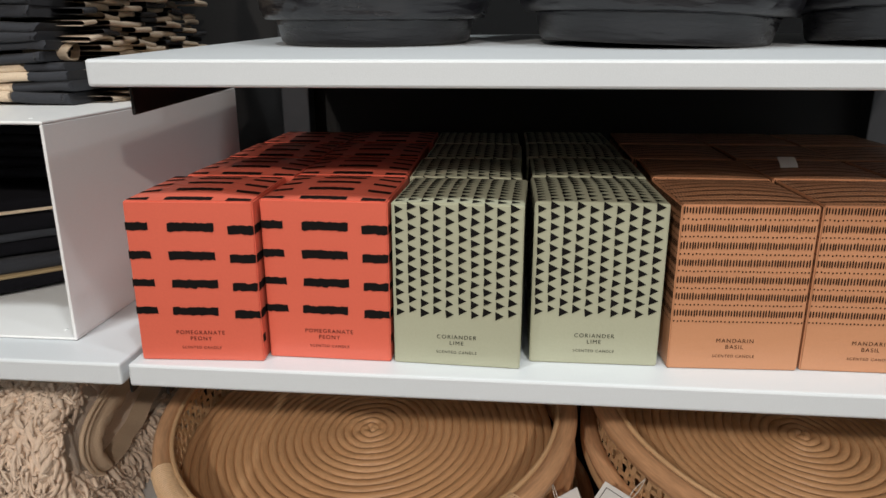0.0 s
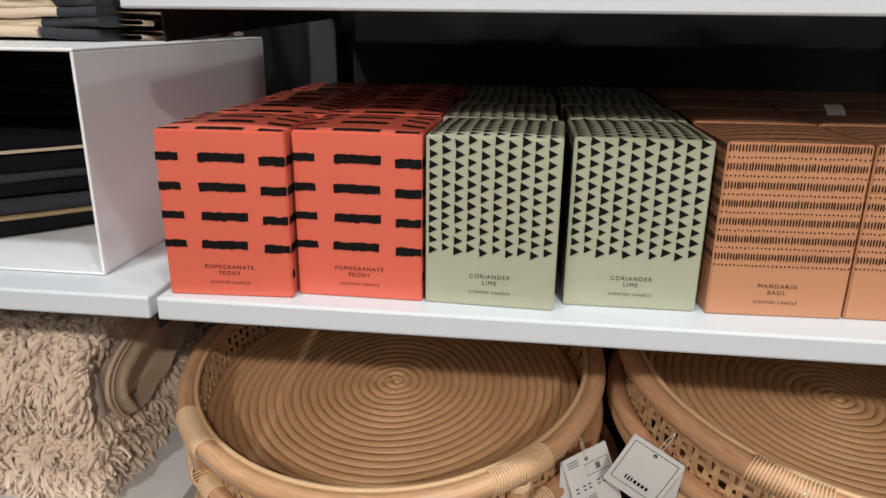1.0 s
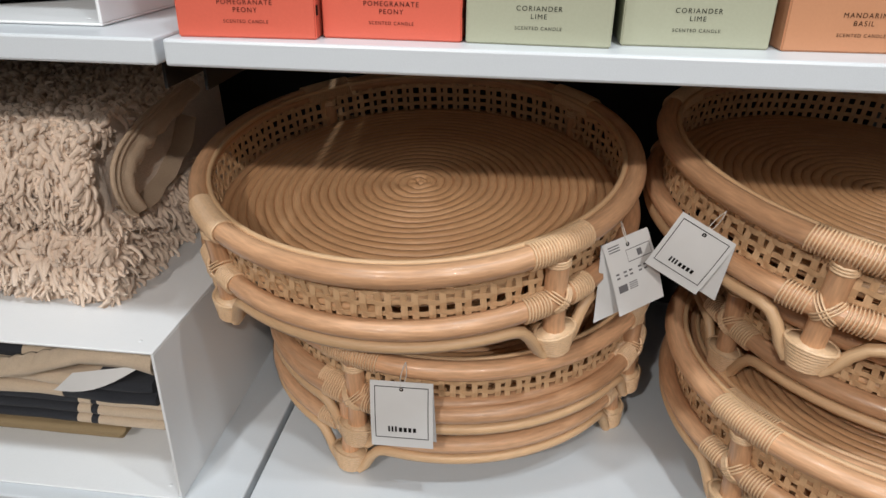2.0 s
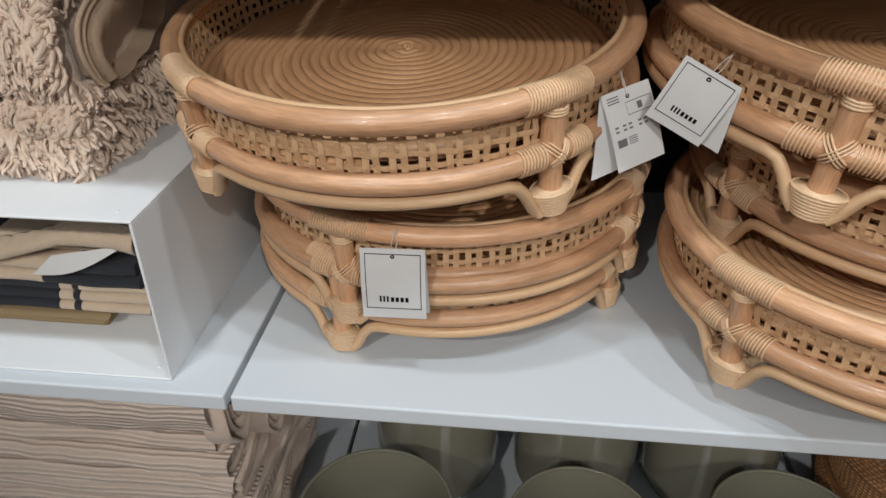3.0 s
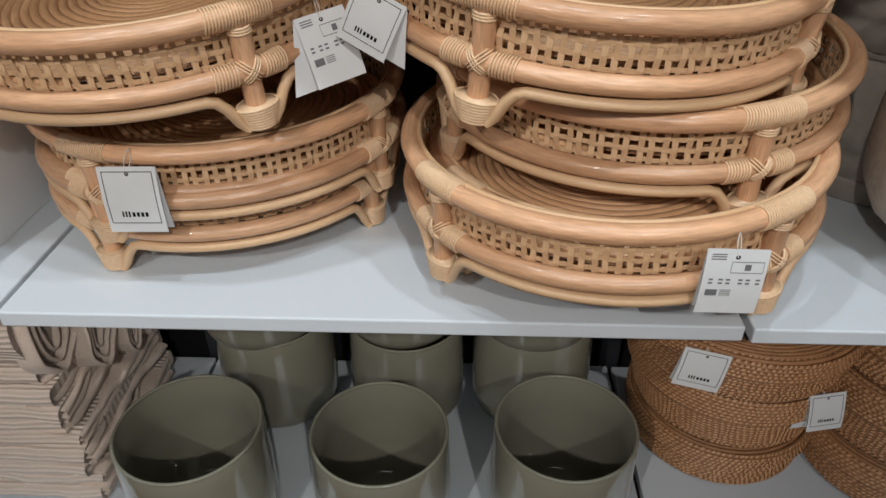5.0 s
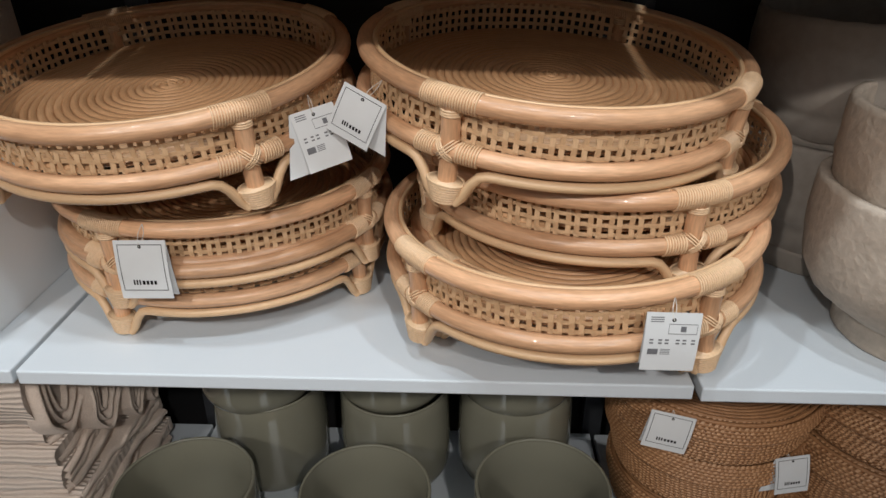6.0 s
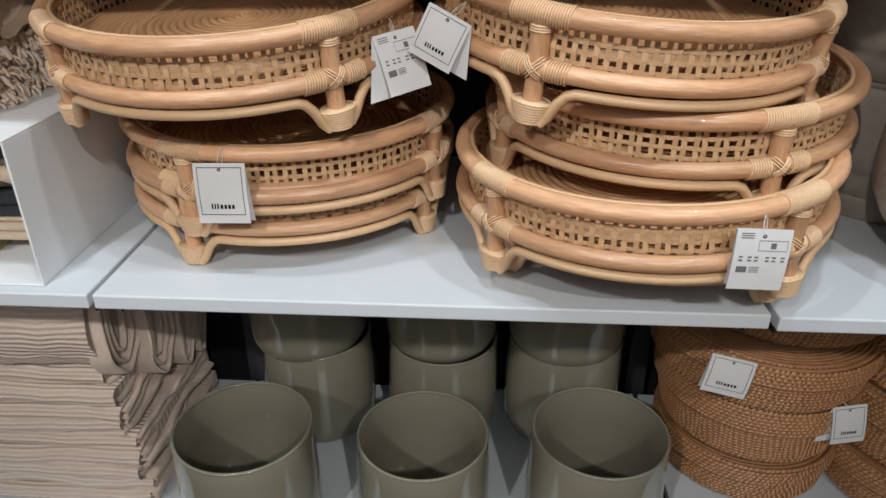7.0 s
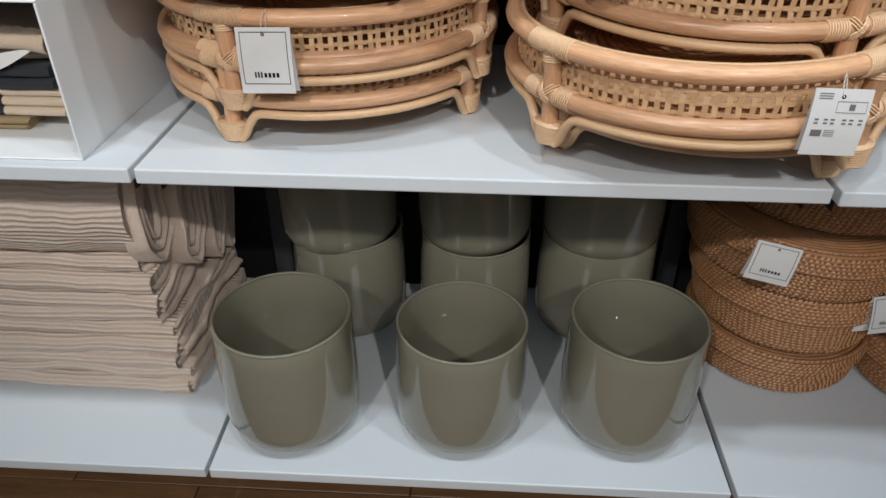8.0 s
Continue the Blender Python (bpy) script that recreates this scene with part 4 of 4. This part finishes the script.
def scalloped_cloth():
    """A natural cloth laid over the pile, its scalloped edge standing up behind the front."""
    t = thing("folded_cloth", LOWER, "natural cotton cloth with a scalloped edge on the pile", "cloth", "cloths in the lower riser")
    xs = np.linspace(-0.20, 0.128, 110)
    low = np.interp(xs, (-0.20, -0.09, -0.024, 0.041, 0.10, 0.128), (0.078, 0.086, 0.0955, 0.1125, 0.1115, 0.106))
    high = np.interp(xs, (-0.20, -0.09, -0.016, 0.045, 0.09, 0.128), (0.092, 0.104, 0.1165, 0.1345, 0.1365, 0.134)) + 0.0022 * np.abs(np.sin(xs * 190)) - 0.0010 * np.sin(xs * 77)
    y = 0.066 + 0.006 * np.sin(xs * 21)
    rows = []
    for k in np.linspace(0, 1, 9):
        rows.append(np.stack([xs, y + 0.010 * (2 * k - 0.7) ** 2 - 0.004, low + (high - low) * k], -1))
    back = [r + (0, 0.0028, 0) for r in rows[::-1]]
    roll = [rows[0] + (0, 0.006, -0.0015), rows[0] + (0, 0.05, 0.002)]
    g = Build()
    g.grid(np.array(roll[::-1] + rows + back), False, False, 0.05, 0.33)
    part("folded_cloth", g, M_TAN, t)


scalloped_cloth()
g = Build()
q = np.linspace(0, 1, 9)
lower = np.stack([0.005 + 0.101 * q, 0.062 + 0.010 * q - 0.006 * np.sin(q * math.pi), 0.0790 + 0.031 * q - 0.009 * np.sin(q * math.pi)], -1)
upper = np.stack([0.020 + 0.082 * q, 0.066 + 0.008 * q, 0.1000 + 0.0125 * q], -1)
upper[0] = lower[0] + (0.002, 0.001, 0.001)
g.grid(np.array([lower, upper]))
g.grid(np.array([upper, lower]) + (0, 0.0006, 0))
care = part("paper_slip", g, M_PAPER)
care.matrix_world = LOWER
tagged(care, "white folded paper slip stuck between cloths", "paper")

# ---- shaggy cream rugs on the lower riser ----


def strands(seed, count, place, length):
    """Tufts of yarn; place gives a root and the way it grows."""
    rs = np.random.default_rng(seed)
    g = Build()
    for i in range(count):
        root, way = place(rs)
        root, way = np.array(root), np.array(way, float)
        way = way * 0.55 + np.array((0.12, -0.15, -0.25)) + 1.0 * np.array(noise.noise_vector(Vector(root) * 48)) + rs.normal(size=3) * 0.28
        way /= np.linalg.norm(way)
        side = np.cross(way, rs.normal(size=3))
        side /= np.linalg.norm(side)
        L = length * (0.6 + 0.8 * rs.random())
        q = np.linspace(0, 1, 5)[:, None]
        droop = np.array([0, 0, -0.45]) * L
        pts = root + way * L * q + side * L * 0.5 * np.sin(q * (2 + rs.random())) * rs.choice((-1, 1)) + droop * q ** 2
        g.tube(pts, 0.0041 * (1.05 - 0.55 * q[:, 0] ** 3) * (0.75 + 0.5 * rs.random()), 5, False, ref=side + 0.01, squash=0.6)
    return g


def shag_rug(m, x1, y0, z0, h, seed, count, label, curl):
    t = thing("shag_rug", m, label, "rug", "folded shag rugs")
    g = Build()
    folded_sheet(g, -0.40, x1, y0, 0.34, z0, h, seed, 0.005)
    part("backing", g, M_RUG, t)
    r = h / 2

    def place(rs):
        k = rs.random()
        x = x1 - (0.34 if curl else 0.135) * rs.random() ** 1.1
        if k < 0.72:
            a = math.pi * (0.5 + rs.random())
            return (x, y0 + r + r * math.cos(a), z0 + r + r * math.sin(a)), (0.1, math.cos(a), math.sin(a) * 0.8)
        if k < 0.86:
            return (x, y0 + r + 0.25 * rs.random(), z0 + h), (0, -0.3, 1)
        if curl:
            return (x, y0 + r + 0.25 * rs.random(), z0 + h), (0, -0.6, 0.8)
        return (x1 - 0.004, y0 + 0.01 + 0.30 * rs.random(), z0 + h * rs.random()), (1, -0.2, -0.1)

    tagged(part("shag", strands(int(seed * 10) + 1, count, place, 0.0165), M_YARN, t, "long cream yarn pile"), kind="stuff")
    if curl:
        # the end of the rug, turned out in a C: piping, a scalloped canvas band, the canvas underside
        q = np.linspace(0, 1, 40)
        yy = np.interp(q, (0, 0.3, 0.5, 0.64, 0.74, 0.84, 0.93, 1), (0.250, 0.150, 0.098, 0.066, 0.056, 0.054, 0.062, 0.078))
        zz = np.interp(q, (0, 0.3, 0.5, 0.64, 0.74, 0.84, 0.93, 1), (0.196, 0.186, 0.174, 0.160, 0.144, 0.126, 0.106, 0.090))
        k = np.ones(7) / 7
        yy[3:-3], zz[3:-3] = np.convolve(yy, k, "valid"), np.convolve(zz, k, "valid")
        for off, rad in ((0.0, 0.0030), (0.0058, 0.0024)):
            g = Build()
            g.tube(np.stack([np.full(40, x1 + 0.020 + off * 0.4), yy + off * 0.9, zz - off * 0.5], -1), rad, 6, False, ref=(1, 0, 0))
            part("piping", g, M_CANVAS, t, "stitched beige edge")
        g = Build()
        ty, tz = np.gradient(yy), np.gradient(zz)
        ln = np.hypot(ty, tz) + 1e-9
        ny, nz = -tz / ln, ty / ln
        scallop = 0.5 + 0.5 * np.sin(q * 48)
        rows = []
        for w in np.linspace(0, 1, 8):
            d = w * (0.024 + 0.006 * scallop) * (0.55 + 0.45 * np.sin(np.clip(q, 0.05, 1) * math.pi))
            rows.append(np.stack([x1 + 0.020 + 0.010 * np.sin(w * 2.6) + 0 * q, yy + 0.008 + ny * d, zz - 0.002 + nz * d], -1))
        g.grid(np.array(rows), False, False, 0.03, 0.3)
        part("canvas_band", g, M_CANVAS, t, "scalloped canvas band inside the edge")
        g = Build()
        inner = np.stack([np.interp(q, (0, 0.35, 0.6, 0.8, 1), (0.250, 0.215, 0.160, 0.118, 0.080)), np.interp(q, (0, 0.35, 0.6, 0.8, 1), (0.150, 0.118, 0.094, 0.086, 0.090))], -1)
        rows = [np.stack([np.full(40, x1 + 0.024 - 0.075 * w), inner[:, 0] + 0.006 * w, inner[:, 1] + 0.012 * w], -1) for w in np.linspace(0, 1, 6)]
        g.grid(fuzz(np.array(rows), 40, 0.003, 2.0), False, False, 0.07, 0.2)
        part("turned_edge", g, M_CANVAS, t, "turned-back canvas underside")
    return t


RUG = pose(-0.56, 0.640, 0.8670)
shag_rug(RUG, 0.096, 0.042, 0.003, 0.078, 1.7, 3200, "folded cream shag rug lying on the riser", False)
shag_rug(RUG, 0.090, 0.044, 0.083, 0.108, 4.2, 10500, "thick folded cream shag rug with its edge turned out", True)

# ---- hang tags ----


def hang_tag(m, w, h, back, spread, label, loop):
    """A folded card: front leaf, rear leaf, print and thread. Its origin is the punched hole."""
    t = thing("hang_tag", m, label, "tag", "hang tags")
    top = 0.008
    g = Build()
    n = 7
    zs = np.linspace(top, top - h, n)
    curve = -0.0022 * np.sin(np.linspace(0, 1, n) * math.pi)
    front = np.stack([np.stack([np.full(n, x), curve, zs], -1) for x in (-w / 2, w / 2)])
    g.grid(front)
    g.grid(front[::-1] + (0, 0.0006, 0))
    part("front_leaf", g, M_PAPER, t)
    g = Build()
    rear = np.stack([np.stack([np.full(n, x), curve * 0.4 + np.linspace(0.0012, 0.012 + abs(spread) * 0.05, n), zs + 0.0], -1) for x in (-w / 2, w / 2)])
    rear[:, :, 0] += spread * np.linspace(0, 1, n)[None]
    g.grid(rear)
    g.grid(rear[::-1] + (0, 0.0006, 0))
    part("rear_leaf", g, M_PAPER, t)
    g = Build()
    e = -0.0028

    def bar(x0, x1, z0, z1):
        zz = np.linspace(z0, z1, 5)
        cc = -0.0022 * np.sin((top - zz) / h * math.pi) - 0.0004
        g.grid(np.stack([np.stack([np.full(5, x), cc, zz], -1) for x in (x0, x1)]))

    if back:
        for i in range(3):
            bar(-w * 0.42, -w * 0.18, top - h * (0.06 + 0.035 * i), top - h * (0.075 + 0.035 * i))
        for x0, x1, z0, z1 in ((-0.08, 0.44, 0.17, 0.18), (-0.08, 0.44, 0.33, 0.34), (-0.08, -0.073, 0.17, 0.34), (0.433, 0.44, 0.17, 0.34)):
            bar(w * x0, w * x1, top - h * z0, top - h * z1)
        bar(w * 0.14, w * 0.24, top - h * 0.21, top - h * 0.30)
        for r in range(2):
            for x in (-0.40, -0.24, -0.12, 0.08, 0.20, 0.36):
                bar(w * x, w * (x + 0.07), top - h * (0.43 + 0.055 * r), top - h * (0.455 + 0.055 * r))
        for i in range(4):
            bar(-w * 0.18, w * 0.0, top - h * (0.60 + 0.028 * i), top - h * (0.612 + 0.028 * i))
        bar(-w * 0.41, -w * 0.22, top - h * 0.60, top - h * 0.70)
        part("print", g, M_GREYINK, t, "small grey print in bars", smooth=False)
    else:
        a, b = 0.43, 0.012
        for x0, x1, z0, z1 in ((-a, a, 0.06, 0.06 + b), (-a, a, 0.84, 0.84 + b), (-a, -a + b, 0.06, 0.85), (a - b, a, 0.06, 0.85)):
            bar(w * x0, w * x1, top - h * z0, top - h * z1)
        for i in range(3):
            bar(w * (-0.22 + 0.055 * i), w * (-0.19 + 0.055 * i), top - h * 0.66, top - h * 0.75)
        for i in range(4):
            bar(w * (-0.045 + 0.075 * i), w * (0.005 + 0.075 * i), top - h * 0.675, top - h * 0.745)
        part("print", g, M_INK, t, "thin black frame and a small mark", smooth=False)
    g = Build()
    p0, p1 = np.array((0, -0.001, 0)), np.array(loop)
    q = np.linspace(0, 1, 12)[:, None]
    for s in (-1, 1):
        g.tube(p0 + (p1 - p0) * q + np.array((s * 0.0025, 0.002 * s, 0)) * np.sin(q * math.pi), 0.0005, 5, False, ref=(1, 0.2, 0))
    part("thread", g, M_THREAD, t)
    g = Build()
    g.lathe([(0.0008, 0), (0.0022, 0.0)], 12)
    eye = part("eyelet", g, M_INK, t)
    eye.matrix_local = pose(0, -0.0010, 0.0005, 90, 0, 0)
    return t


FRONT = "white folded hang tag with a thin black frame"
REAR = "white folded hang tag showing its printed rear side"


def hung(hole, right, down):
    """A pose from the punched hole, the card's width and its hanging direction."""
    z = -Vector(down).normalized()
    x = Vector(right)
    x = (x - x.dot(z) * z).normalized()
    y = z.cross(x)
    m = Matrix((x, y, z)).transposed().to_4x4()
    m.translation = hole
    return m


hang_tag(hung((-0.1412, 0.6250, 0.8260), (1, 0, 0.05), (0.02, -0.10, -0.99)), 0.064, 0.076, False, 0.002, FRONT, (0.003, 0.010, 0.026))
hang_tag(hung((0.4670, 0.5080, 0.8110), (1, 0.02, 0.05), (-0.02, -0.06, -0.99)), 0.057, 0.069, True, 0.002, REAR, (0, 0.008, 0.022))
hang_tag(hung((0.0690, 0.6880, 0.9720), (0.80, 0.58, 0.16), (0.32, -0.22, -0.93)), 0.056, 0.072, True, -0.022, REAR, (0.004, 0.006, 0.024))
hang_tag(hung((0.1320, 0.6660, 0.9960), (0.86, -0.25, -0.40), (-0.42, 0.06, -0.90)), 0.055, 0.061, False, 0.020, FRONT, (0.006, 0.02, 0.024))
hang_tag(hung((0.5740, 0.7480, 0.4780), (0.93, -0.1, -0.36), (-0.2, -0.15, -0.95)), 0.070, 0.064, False, 0.0, FRONT, (0, 0.010, 0.010))
hang_tag(hung((0.7960, 0.7850, 0.3640), (0.97, 0.15, 0.22), (0.1, -0.15, -0.97)), 0.058, 0.070, False, -0.02, FRONT, (-0.03, 0.03, 0.05))

# ---- planks of the floor: single boards near the shelves, one joined sheet of boards beyond ----
plank_w, plank_l = 0.092, 0.62
me = slab_mesh("plank", -plank_l / 2 + 0.0012, plank_l / 2 - 0.0012, -plank_w / 2 + 0.0008, plank_w / 2 - 0.0008, -0.004, 0.0, M_OAK, 0.0012, 1)
rng = np.random.default_rng(5)
for j in range(15):
    for i in range(-3, 4):
        ob = new("plank", me)
        ob.parent = floor
        ob.location = (i * plank_l + (j * 0.235) % plank_l, 1.05 - j * plank_w, float(rng.random() * 0.0006))
far = Build()
for j in range(50):
    for i in range(-6, 6):
        if j < 15 and -3 <= i <= 3:
            continue
        x, y = i * plank_l + (j * 0.235) % plank_l, 1.05 - j * plank_w
        x0, x1 = max(x - plank_l / 2 + 0.0012, -2.998), min(x + plank_l / 2 - 0.0012, 2.998)
        if x1 - x0 > 0.02:
            far.box(x0, x1, y - plank_w / 2 + 0.0008, y + plank_w / 2 - 0.0008, -0.004, float(rng.random() * 0.0006))
tagged(part("far_planks", far, M_OAK, floor, smooth=False), kind="stuff")
